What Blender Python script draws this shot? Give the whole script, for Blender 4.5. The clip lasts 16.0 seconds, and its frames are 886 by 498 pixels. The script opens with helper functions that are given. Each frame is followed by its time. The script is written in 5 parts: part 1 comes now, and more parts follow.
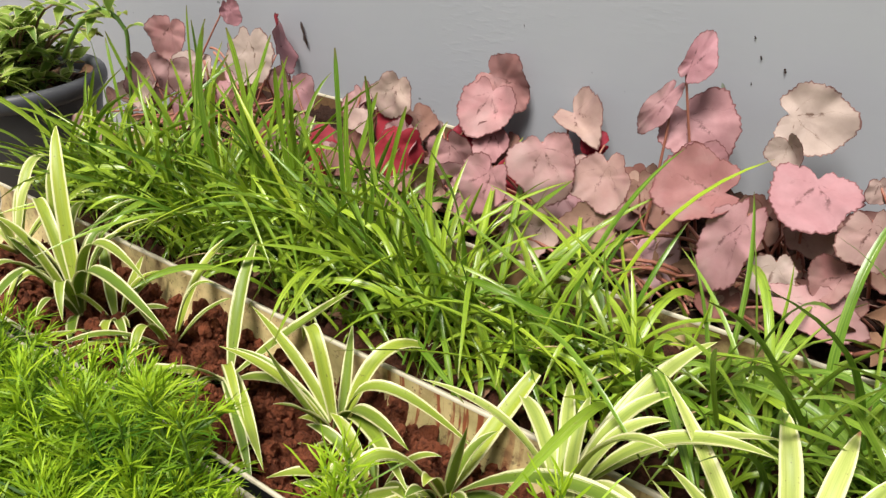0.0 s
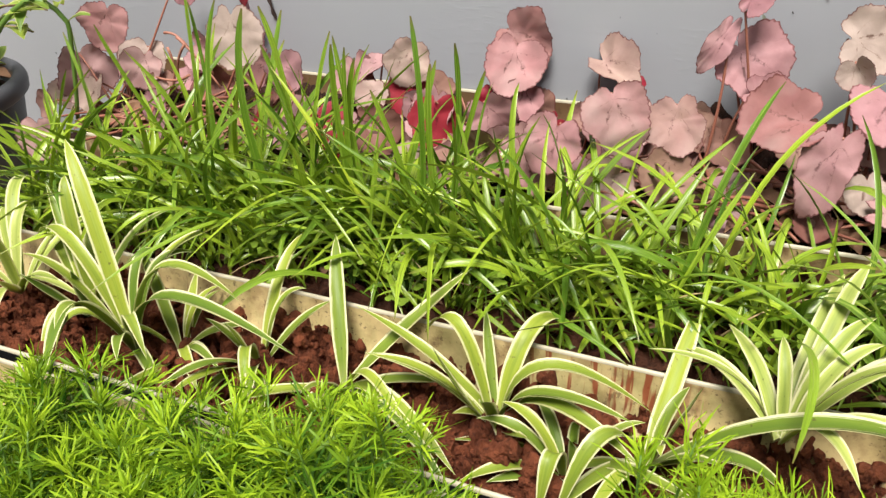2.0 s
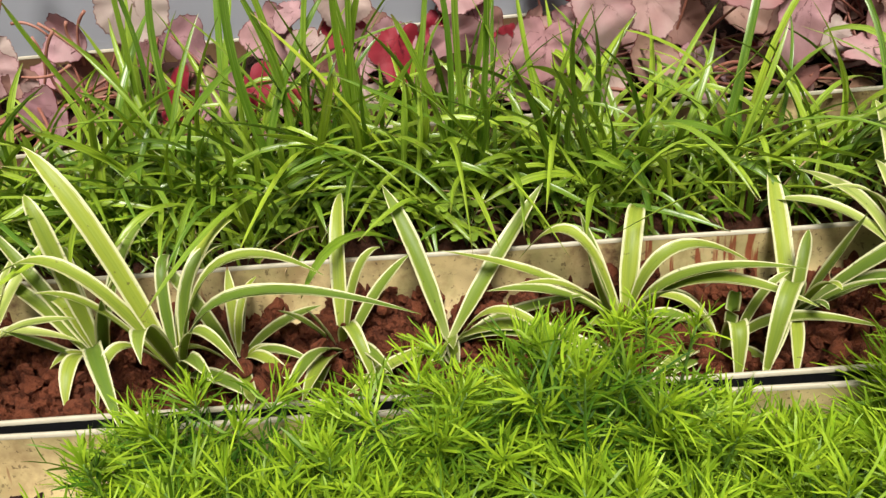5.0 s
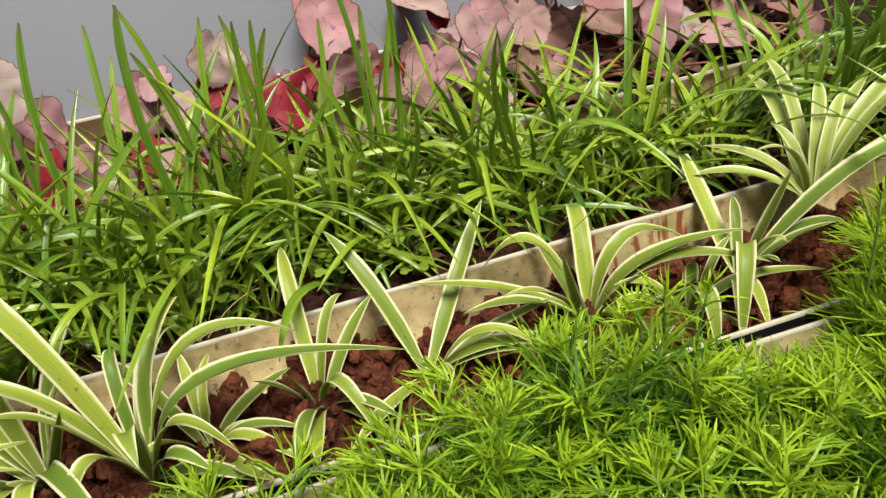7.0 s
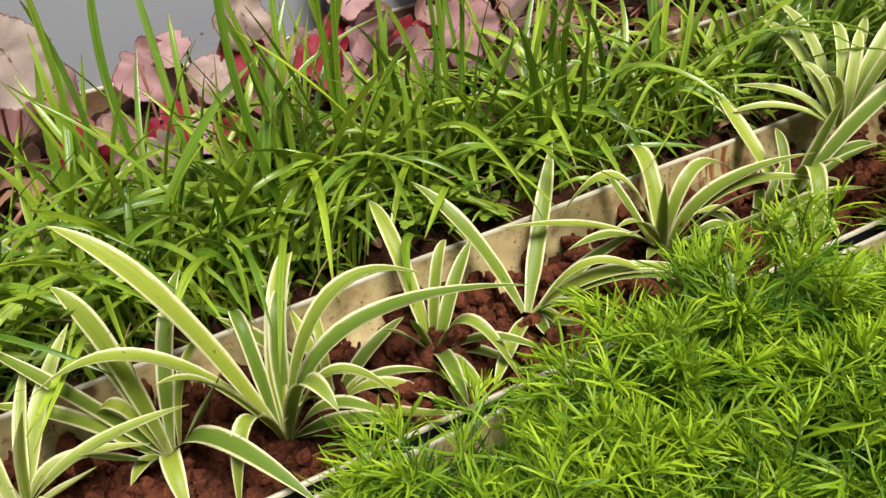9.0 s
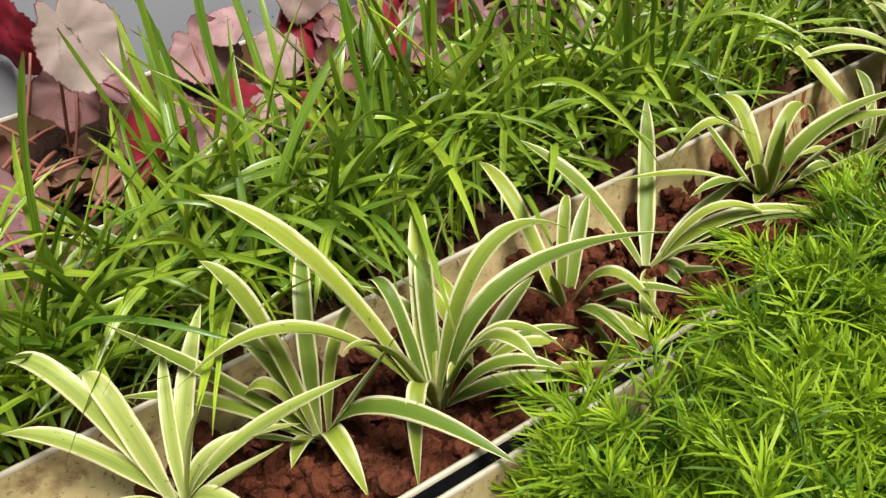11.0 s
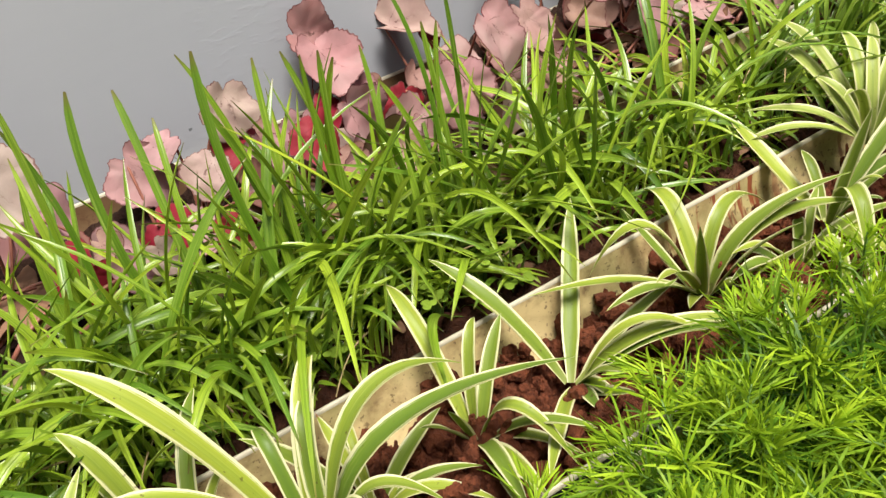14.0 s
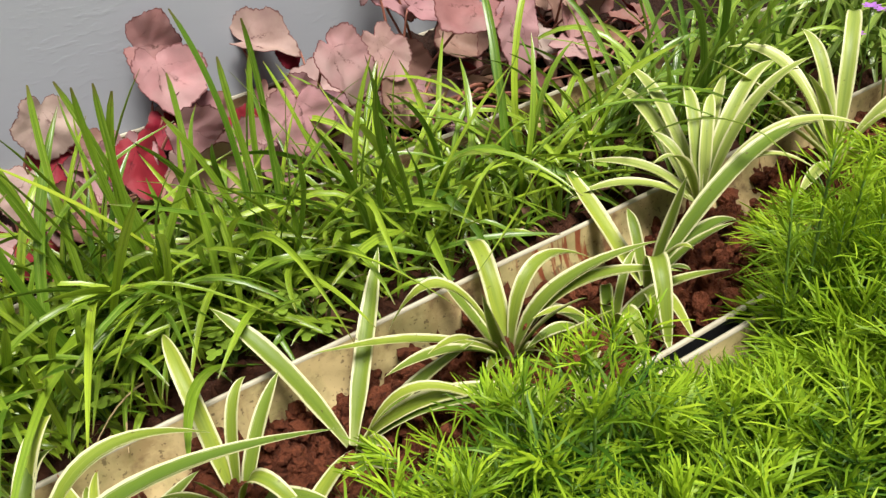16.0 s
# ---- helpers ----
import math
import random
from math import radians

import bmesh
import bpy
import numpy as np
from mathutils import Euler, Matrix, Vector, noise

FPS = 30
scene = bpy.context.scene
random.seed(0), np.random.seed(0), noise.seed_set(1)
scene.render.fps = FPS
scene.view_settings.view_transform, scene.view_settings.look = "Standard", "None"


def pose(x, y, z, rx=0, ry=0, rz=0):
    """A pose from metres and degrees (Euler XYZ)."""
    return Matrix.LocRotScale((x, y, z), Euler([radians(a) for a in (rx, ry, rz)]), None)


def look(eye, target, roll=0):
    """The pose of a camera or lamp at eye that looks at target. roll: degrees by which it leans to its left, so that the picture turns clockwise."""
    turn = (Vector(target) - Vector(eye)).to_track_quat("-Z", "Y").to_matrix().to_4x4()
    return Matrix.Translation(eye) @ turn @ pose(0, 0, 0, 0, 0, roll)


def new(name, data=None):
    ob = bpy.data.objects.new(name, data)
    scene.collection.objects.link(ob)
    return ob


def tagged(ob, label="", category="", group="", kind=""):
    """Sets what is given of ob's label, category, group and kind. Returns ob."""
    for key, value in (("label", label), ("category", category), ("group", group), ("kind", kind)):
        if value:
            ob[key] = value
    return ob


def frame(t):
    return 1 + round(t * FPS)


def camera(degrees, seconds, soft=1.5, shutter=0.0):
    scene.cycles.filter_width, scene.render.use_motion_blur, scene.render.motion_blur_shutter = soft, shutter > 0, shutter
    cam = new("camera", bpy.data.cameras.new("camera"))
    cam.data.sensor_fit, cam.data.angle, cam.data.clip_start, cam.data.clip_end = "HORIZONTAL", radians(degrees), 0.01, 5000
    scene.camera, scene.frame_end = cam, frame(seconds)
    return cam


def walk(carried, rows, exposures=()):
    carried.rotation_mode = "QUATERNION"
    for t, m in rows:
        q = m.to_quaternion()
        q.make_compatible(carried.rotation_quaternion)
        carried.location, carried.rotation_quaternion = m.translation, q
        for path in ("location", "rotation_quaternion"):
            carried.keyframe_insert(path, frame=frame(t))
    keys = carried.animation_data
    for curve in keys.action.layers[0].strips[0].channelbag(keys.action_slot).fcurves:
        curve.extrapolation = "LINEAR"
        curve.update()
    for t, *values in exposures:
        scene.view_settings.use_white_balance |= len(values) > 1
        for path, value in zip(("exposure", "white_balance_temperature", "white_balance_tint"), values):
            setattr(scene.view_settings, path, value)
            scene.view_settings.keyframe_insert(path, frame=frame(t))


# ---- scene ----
cam = camera(57.8, 16.0, soft=1.4)
PATH = [
    (0, (0.525, -0.477, 0.497), (-0.556, 0.897, -0.475), -1.5),
    (0.5, (0.449, -0.521, 0.5), (-0.525, 0.908, -0.504), -1.9),
    (1, (0.389, -0.545, 0.492), (-0.494, 0.931, -0.528), -2.0),
    (1.5, (0.323, -0.563, 0.495), (-0.469, 0.948, -0.549), -2.6),
    (2, (0.259, -0.585, 0.501), (-0.45, 0.947, -0.573), -3.3),
    (2.3, (0.221, -0.579, 0.488), (-0.442, 0.963, -0.6), -4.1),
    (2.5, (0.189, -0.573, 0.481), (-0.434, 0.971, -0.627), -4.4),
    (3, (0.117, -0.605, 0.476), (-0.365, 0.958, -0.675), -4.1),
    (3.5, (0.062, -0.622, 0.466), (-0.277, 0.967, -0.7), -3.3),
    (3.7, (0.036, -0.623, 0.467), (-0.261, 0.964, -0.713), -3.7),
    (5.8, (-0.117, -0.624, 0.439), (-0.017, 1.005, -0.716), -5.2),
    (6, (-0.133, -0.606, 0.446), (0.027, 1.015, -0.713), -4.8),
    (6.5, (-0.151, -0.595, 0.445), (0.114, 1.04, -0.676), -6.9),
    (7, (-0.186, -0.603, 0.438), (0.174, 1.023, -0.669), -8.6),
    (7.5, (-0.237, -0.609, 0.432), (0.192, 0.997, -0.681), -9.3),
    (8, (-0.324, -0.569, 0.456), (0.223, 0.96, -0.711), -7.4),
    (8.2, (-0.337, -0.567, 0.448), (0.232, 0.967, -0.703), -7.2),
    (10.3, (-0.471, -0.508, 0.432), (0.283, 0.879, -0.795), -6.4),
    (10.5, (-0.482, -0.5, 0.429), (0.281, 0.891, -0.788), -6.7),
    (11, (-0.518, -0.481, 0.413), (0.234, 0.941, -0.775), -7.9),
    (11.5, (-0.531, -0.458, 0.42), (0.206, 1.012, -0.717), -8.6),
    (12, (-0.532, -0.459, 0.44), (0.168, 1.089, -0.616), -10.1),
    (12.5, (-0.511, -0.468, 0.452), (0.155, 1.128, -0.552), -11.7),
    (13, (-0.462, -0.479, 0.443), (0.211, 1.124, -0.545), -12.8),
    (13.5, (-0.416, -0.492, 0.436), (0.269, 1.087, -0.584), -13.5),
    (14, (-0.37, -0.502, 0.432), (0.3, 1.048, -0.639), -14.0),
    (14.5, (-0.335, -0.506, 0.432), (0.331, 1.017, -0.68), -13.5),
    (15, (-0.289, -0.511, 0.443), (0.381, 0.999, -0.684), -12.7),
    (15.5, (-0.239, -0.522, 0.437), (0.46, 0.984, -0.679), -11.4),
    (16, (-0.212, -0.53, 0.436), (0.515, 0.965, -0.676), -9.4),
]
walk(cam, [(t, look(eye, target, roll)) for t, eye, target, roll in PATH], exposures=((0, 0.63, 6560, 12.0), (2, 0.74, 6600, 12.0), (3.0, 0.57, 6600, 12.0), (3.5, 0.51, 6550, 12.0), (6, 0.48, 6550, 12.2), (11, 0.46, 6500, 12.2), (12, 0.86, 6600, 12.2), (13.5, 0.89, 6750, 12.2), (14.5, 0.55, 6500, 12.0), (16, 0.57, 6500, 11.6)))

# ---- light ----
world = bpy.data.worlds.new("overcast_sky")
scene.world = world
world.use_nodes = True
wn = world.node_tree
sky = wn.nodes.new("ShaderNodeTexSky")
sky.sky_type, sky.sun_disc = "NISHITA", False
sky.sun_elevation, sky.sun_rotation = radians(67), radians(169)
sky.air_density, sky.dust_density = 1.0, 4.0
soft = wn.nodes.new("ShaderNodeHueSaturation")
soft.inputs["Saturation"].default_value = 0.25
wn.links.new(sky.outputs[0], soft.inputs["Color"])
wn.links.new(soft.outputs[0], wn.nodes["Background"].inputs[0])
wn.nodes["Background"].inputs[1].default_value = 0.05

sun = new("sun", bpy.data.lights.new("sun", "SUN"))
sun.data.energy, sun.data.angle, sun.data.color = 4.4, radians(24), (1.0, 0.96, 0.9)
sun.matrix_world = look((0.2, -1.0, 2.4), (0, 0.0, 0))


# ---- materials ----
def mat(name, rough=0.6, metal=0.0, spec=0.5):
    m = bpy.data.materials.new(name)
    m.use_nodes = True
    b = m.node_tree.nodes["Principled BSDF"]
    b.inputs["Roughness"].default_value = rough
    b.inputs["Metallic"].default_value = metal
    b.inputs["Specular IOR Level"].default_value = spec
    return m, m.node_tree, b


def node(nt, kind, ins=(), **attrs):
    n = nt.nodes.new("ShaderNode" + kind)
    for k, v in attrs.items():
        if k == "op":
            n.operation = v
        elif k == "blend":
            n.blend_type = v
    for k, v in dict(ins).items():
        if isinstance(v, bpy.types.NodeSocket):
            nt.links.new(v, n.inputs[k])
        else:
            n.inputs[k].default_value = v
    return n


def noise_tex(nt, scale, detail=4, rough=0.55, vec=None, distort=0.0):
    n = node(nt, "TexNoise", {"Scale": scale, "Detail": detail, "Roughness": rough, "Distortion": distort})
    nt.links.new(vec if vec else obj_co(nt), n.inputs["Vector"])
    return n.outputs["Fac"]


def obj_co(nt):
    """World-scale coordinates of the object."""
    for n in nt.nodes:
        if n.bl_idname == "ShaderNodeTexCoord":
            return n.outputs["Object"]
    return nt.nodes.new("ShaderNodeTexCoord").outputs["Object"]


def uv_co(nt):
    obj_co(nt)
    for n in nt.nodes:
        if n.bl_idname == "ShaderNodeTexCoord":
            sep = node(nt, "SeparateXYZ", {0: n.outputs["UV"]})
            return sep.outputs["X"], sep.outputs["Y"]


def ramp(nt, fac, *stops):
    r = nt.nodes.new("ShaderNodeValToRGB")
    el = r.color_ramp.elements
    while len(el) > len(stops):
        el.remove(el[-1])
    while len(el) < len(stops):
        el.new(0.5)
    for e, (p, c) in zip(el, stops):
        e.position = p
        e.color = (*c, 1) if len(c) == 3 else (c[0], c[0], c[0], 1)
    nt.links.new(fac, r.inputs[0])
    return r.outputs[0]


def math_(nt, op, a, b=None, c=None):
    n = nt.nodes.new("ShaderNodeMath")
    n.operation = op
    for i, v in enumerate((a, b, c)):
        if v is None:
            continue
        if isinstance(v, bpy.types.NodeSocket):
            nt.links.new(v, n.inputs[i])
        else:
            n.inputs[i].default_value = v
    return n.outputs[0]


def mix(nt, fac, a, b, blend="MIX"):
    n = nt.nodes.new("ShaderNodeMix")
    n.data_type, n.blend_type = "RGBA", blend
    for i, v in ((0, fac), (6, a), (7, b)):
        if isinstance(v, bpy.types.NodeSocket):
            nt.links.new(v, n.inputs[i])
        else:
            n.inputs[i].default_value = v if i == 0 else (*v, 1)
    return n.outputs[2]


def bump(nt, b, height, strength=0.3, dist=0.002):
    n = node(nt, "Bump", {"Strength": strength, "Distance": dist, "Height": height})
    nt.links.new(n.outputs[0], b.inputs["Normal"])
    return n


def thin(m, nt, b, colour, share=0.25):
    """A leaf lets some light through: mixes in a translucent share of its colour."""
    tr = nt.nodes.new("ShaderNodeBsdfTranslucent")
    nt.links.new(colour, tr.inputs[0])
    ms = nt.nodes.new("ShaderNodeMixShader")
    ms.inputs[0].default_value = share
    nt.links.new(b.outputs[0], ms.inputs[1])
    nt.links.new(tr.outputs[0], ms.inputs[2])
    nt.links.new(ms.outputs[0], nt.nodes["Material Output"].inputs[0])


def rnd(nt):
    return nt.nodes.new("ShaderNodeObjectInfo").outputs["Random"]


def island(nt):
    return nt.nodes.new("ShaderNodeNewGeometry").outputs["Random Per Island"]


def spider_mat(name="variegated_leaf", low=(0.15, 0.245, 0.026), high=(0.42, 0.49, 0.055), margin=(0.80, 0.79, 0.48), edge_at=0.69):
    m, nt, b = mat(name, 0.42, spec=0.35)
    u, v = uv_co(nt)
    wob = math_(nt, "MULTIPLY_ADD", noise_tex(nt, 60, 2), 0.16, -0.08)
    e = math_(nt, "ABSOLUTE", math_(nt, "MULTIPLY_ADD", v, 2.0, -1.0))
    e = math_(nt, "ADD", e, wob)
    fibres = node(nt, "TexWave", {"Scale": 5.0, "Distortion": 0.6, "Detail": 2.0})
    fibres.wave_type = "BANDS"
    vec = node(nt, "CombineXYZ", {0: v, 1: math_(nt, "MULTIPLY", u, 0.12), 2: 0.0})
    nt.links.new(vec.outputs[0], fibres.inputs["Vector"])
    r = rnd(nt)
    core = mix(nt, r, low, high)
    deep = mix(nt, r, (0.09, 0.18, 0.028), (0.25, 0.36, 0.045))
    mid = math_(nt, "SUBTRACT", 1.0, math_(nt, "MULTIPLY", e, 1.9))
    mid = math_(nt, "MULTIPLY", math_(nt, "MAXIMUM", mid, 0.0), math_(nt, "MULTIPLY_ADD", fibres.outputs["Fac"], 0.08, 0.42))
    c = mix(nt, mid, core, deep)
    c = mix(nt, math_(nt, "MULTIPLY", fibres.outputs["Fac"], 0.03), c, (0.42, 0.47, 0.17))
    vs = node(nt, "CombineXYZ", {0: math_(nt, "MULTIPLY", v, 13.0), 1: math_(nt, "MULTIPLY", u, 2.2), 2: math_(nt, "MULTIPLY", r, 40.0)})
    streak = noise_tex(nt, 1.0, 4, 0.7, vs.outputs[0])
    c = mix(nt, ramp(nt, streak, (0.34, (0.3,)), (0.55, (0,))), c, (0.12, 0.21, 0.02))
    c = mix(nt, ramp(nt, streak, (0.58, (0,)), (0.78, (0.3,))), c, (0.50, 0.56, 0.20))
    e = math_(nt, "ADD", e, math_(nt, "MULTIPLY_ADD", streak, 0.36, -0.18))
    edge = ramp(nt, math_(nt, "ADD", e, math_(nt, "MULTIPLY_ADD", fibres.outputs["Fac"], 0.10, -0.05)), (edge_at, (0,)), (edge_at + 0.13, (1,)))
    c = mix(nt, edge, c, margin)
    dry = math_(nt, "MULTIPLY", ramp(nt, math_(nt, "ADD", u, math_(nt, "MULTIPLY", noise_tex(nt, 50, 2), 0.06)), (0.965, (0,)), (1.0, (1,))), ramp(nt, r, (0.95, (0,)), (0.97, (1,))))
    c = mix(nt, dry, c, (0.34, 0.16, 0.08))
    base = ramp(nt, u, (0.0, (1,)), (0.12, (0,)))
    c = mix(nt, math_(nt, "MULTIPLY", base, 0.5), c, (0.45, 0.47, 0.2))
    spots = ramp(nt, noise_tex(nt, 230, 2), (0.69, (0,)), (0.73, (1,)))
    c = mix(nt, math_(nt, "MULTIPLY", spots, 0.6), c, (0.09, 0.05, 0.025))
    nt.links.new(c, b.inputs["Base Color"])
    bump(nt, b, math_(nt, "ADD", fibres.outputs["Fac"], math_(nt, "MULTIPLY", noise_tex(nt, 90, 3), 1.5)), 0.10, 0.0008)
    thin(m, nt, b, c, 0.36)
    return m


def grass_mat(name="strap_leaf", dark=(0.06, 0.145, 0.008), light=(0.41, 0.54, 0.032), per_island=False):
    m, nt, b = mat(name, 0.30, spec=0.5)
    u, v = uv_co(nt)
    r = island(nt) if per_island else rnd(nt)
    c = mix(nt, r, dark, light)
    n = noise_tex(nt, 25, 3)
    c = mix(nt, math_(nt, "MULTIPLY", n, 0.5), c, (0.13, 0.27, 0.02))
    e = math_(nt, "ABSOLUTE", math_(nt, "MULTIPLY_ADD", v, 2.0, -1.0))
    rib = ramp(nt, e, (0.0, (1,)), (0.16, (0,)))
    c = mix(nt, math_(nt, "MULTIPLY", rib, 0.35), c, (0.03, 0.09, 0.01))
    vs = node(nt, "CombineXYZ", {0: math_(nt, "MULTIPLY", v, 7.0), 1: math_(nt, "MULTIPLY", u, 3.0), 2: math_(nt, "MULTIPLY", r, 40.0)})
    streak = noise_tex(nt, 1.0, 4, 0.7, vs.outputs[0])
    c = mix(nt, ramp(nt, streak, (0.34, (0.5,)), (0.5, (0,))), c, (0.035, 0.10, 0.006))
    c = mix(nt, ramp(nt, streak, (0.54, (0,)), (0.72, (0.55,))), c, (0.44, 0.54, 0.13))
    nick = ramp(nt, noise_tex(nt, 150, 2), (0.68, (0,)), (0.72, (0.5,)))
    c = mix(nt, nick, c, (0.20, 0.16, 0.04))
    tip = ramp(nt, u, (0.93, (0,)), (1.0, (1,)))
    c = mix(nt, math_(nt, "MULTIPLY", tip, 0.8), c, (0.14, 0.09, 0.03))
    yellow = ramp(nt, r, (0.985, (0,)), (0.992, (1,)))
    c = mix(nt, math_(nt, "MULTIPLY", yellow, 0.15), c, (0.52, 0.44, 0.05))
    nt.links.new(c, b.inputs["Base Color"])
    bump(nt, b, rib, 0.3, 0.0008)
    thin(m, nt, b, c, 0.22)
    return m


def feather_mat():
    m, nt, b = mat("feathery_leaf", 0.42, spec=0.2)
    u, v = uv_co(nt)
    r = island(nt)
    # v carries tone: low is shade deep in the bush, high is lit yellow-green tips.
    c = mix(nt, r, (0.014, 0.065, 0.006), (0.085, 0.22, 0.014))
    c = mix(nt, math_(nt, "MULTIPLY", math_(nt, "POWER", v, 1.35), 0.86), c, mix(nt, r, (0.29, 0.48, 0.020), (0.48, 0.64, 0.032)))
    c = mix(nt, math_(nt, "MULTIPLY", noise_tex(nt, 14, 2), 0.25), c, (0.05, 0.14, 0.010))
    nt.links.new(c, b.inputs["Base Color"])
    thin(m, nt, b, c, 0.3)
    return m


def begonia_mat(name, tones, vein, share=0.26, dusty=True):
    """Dusty leaf, each of one of the tones, with broken dark marks along its veins and a dark worn edge. UV: turn and radius."""
    m, nt, b = mat(name, 0.62, spec=0.3)
    u, v = uv_co(nt)
    c = ramp(nt, rnd(nt), *[(i / (len(tones) - 1), t) for i, t in enumerate(tones)])
    mean = tuple(0.72 * sum(t[k] for t in tones) / len(tones) for k in range(3))
    c = mix(nt, ramp(nt, noise_tex(nt, 26, 5, 0.65), (0.4, (0,)), (0.75, (0.75,))), c, mean)
    if dusty:
        pale = ramp(nt, noise_tex(nt, 11, 3), (0.48, (0,)), (0.7, (0.5,)))
        c = mix(nt, pale, c, (0.46, 0.37, 0.33))
        blush = ramp(nt, noise_tex(nt, 15, 3, 0.6), (0.55, (0,)), (0.75, (0.35,)))
        c = mix(nt, blush, c, (0.34, 0.12, 0.14))
    turn = math_(nt, "ADD", math_(nt, "MULTIPLY", u, 9.0), math_(nt, "MULTIPLY_ADD", noise_tex(nt, 45, 3), 0.7, -0.35))
    saw = math_(nt, "ABSOLUTE", math_(nt, "SUBTRACT", math_(nt, "FRACT", turn), 0.5))
    far = math_(nt, "MULTIPLY", saw, math_(nt, "ADD", v, 0.15))
    line = ramp(nt, far, (0.0, (1,)), (0.02, (0,)))
    wide = ramp(nt, far, (0.02, (1,)), (0.075, (0,)))
    reach = ramp(nt, v, (0.0, (0,)), (0.06, (1,)), (0.34, (1,)), (0.62, (0,)))
    broken = ramp(nt, noise_tex(nt, 130, 4, 0.7), (0.5, (0,)), (0.57, (1,)))
    c = mix(nt, math_(nt, "MULTIPLY", math_(nt, "MULTIPLY", wide, reach), math_(nt, "MULTIPLY", broken, 0.8)), c, vein)
    c = mix(nt, math_(nt, "MULTIPLY", line, ramp(nt, v, (0.2, (0.4,)), (0.6, (0.05,)))), c, vein)
    edge = math_(nt, "ADD", v, math_(nt, "MULTIPLY_ADD", noise_tex(nt, 190, 2), 0.10, -0.05))
    rim = ramp(nt, edge, (0.955, (0,)), (0.985, (1,)))
    c = mix(nt, math_(nt, "MULTIPLY", rim, 0.8), c, (0.13, 0.035, 0.032))
    nt.links.new(c, b.inputs["Base Color"])
    h = math_(nt, "ADD", math_(nt, "MULTIPLY", line, -0.5), math_(nt, "ADD", noise_tex(nt, 170, 3), math_(nt, "MULTIPLY", noise_tex(nt, 60, 3), 1.2)))
    bump(nt, b, h, 0.28, 0.0012)
    thin(m, nt, b, c, share)
    return m


def plain_mat(name, a, b2, scale=40, rough=0.6, strength=0.3, dist=0.002, spec=0.4, fine=220):
    m, nt, b = mat(name, rough, spec=spec)
    c = mix(nt, noise_tex(nt, scale, 5), a, b2)
    c = mix(nt, math_(nt, "MULTIPLY", noise_tex(nt, fine, 3), 0.4), c, tuple(0.55 * x for x in a))
    nt.links.new(c, b.inputs["Base Color"])
    bump(nt, b, noise_tex(nt, fine, 4), strength, dist)
    return m


def pvc_mat(name="aged_plastic_pipe", dirt=0.0, rust=None):
    """Aged cream plastic pipe with soil splashes and rusty runs; dirt: how far soil has caked it."""
    m, nt, b = mat(name, 0.45, spec=0.4)
    co = obj_co(nt)
    c = mix(nt, noise_tex(nt, 11, 4), (0.48, 0.355, 0.155), (0.60, 0.485, 0.25))
    c = mix(nt, ramp(nt, noise_tex(nt, 30, 5, 0.65), (0.43, (0,)), (0.62, (0.8,))), c, (0.29, 0.20, 0.09))
    green = ramp(nt, noise_tex(nt, 17, 5, 0.6), (0.46, (0,)), (0.68, (0.6,)))
    c = mix(nt, green, c, (0.25, 0.25, 0.09))
    mp = node(nt, "Mapping", {"Vector": co, "Scale": (95.0, 30.0, 14.0)})
    runs = ramp(nt, noise_tex(nt, 1.0, 3, 0.5, mp.outputs[0]), (0.63, (0,)), (0.68, (1,)))
    where = ramp(nt, noise_tex(nt, 5, 2), (0.48, (0,)), (0.62, (1,)))
    c = mix(nt, math_(nt, "MULTIPLY", math_(nt, "MULTIPLY", runs, where), 0.85), c, (0.16, 0.045, 0.02))
    spots = math_(nt, "MAXIMUM", ramp(nt, noise_tex(nt, 210, 2), (0.64, (0,)), (0.69, (1,))), ramp(nt, noise_tex(nt, 75, 4, 0.7), (0.62, (0,)), (0.66, (1,))))
    c = mix(nt, math_(nt, "MULTIPLY", spots, 0.65), c, (0.07, 0.04, 0.02))
    if rust:
        x = node(nt, "SeparateXYZ", {0: co}).outputs["X"]
        band = math_(nt, "MULTIPLY", ramp(nt, math_(nt, "SUBTRACT", x, rust[0] - 0.04), (0.0, (0,)), (0.04, (1,))), ramp(nt, math_(nt, "SUBTRACT", rust[1] + 0.04, x), (0.0, (0,)), (0.04, (1,))))
        mp3 = node(nt, "Mapping", {"Vector": co, "Scale": (120.0, 20.0, 9.0)})
        red = ramp(nt, noise_tex(nt, 1.0, 3, 0.55, mp3.outputs[0]), (0.54, (0,)), (0.60, (1,)))
        c = mix(nt, math_(nt, "MULTIPLY", math_(nt, "MULTIPLY", red, band), 0.85), c, (0.20, 0.03, 0.012))
    if dirt:
        cake = ramp(nt, noise_tex(nt, 24, 5, 0.6), (0.62 - dirt * 0.4, (0,)), (0.72 - dirt * 0.3, (0.9,)))
        c = mix(nt, cake, c, (0.13, 0.07, 0.035) if dirt < 0.5 else (0.10, 0.05, 0.025))
    nt.links.new(c, b.inputs["Base Color"])
    bump(nt, b, noise_tex(nt, 90, 4), 0.12, 0.001)
    return m


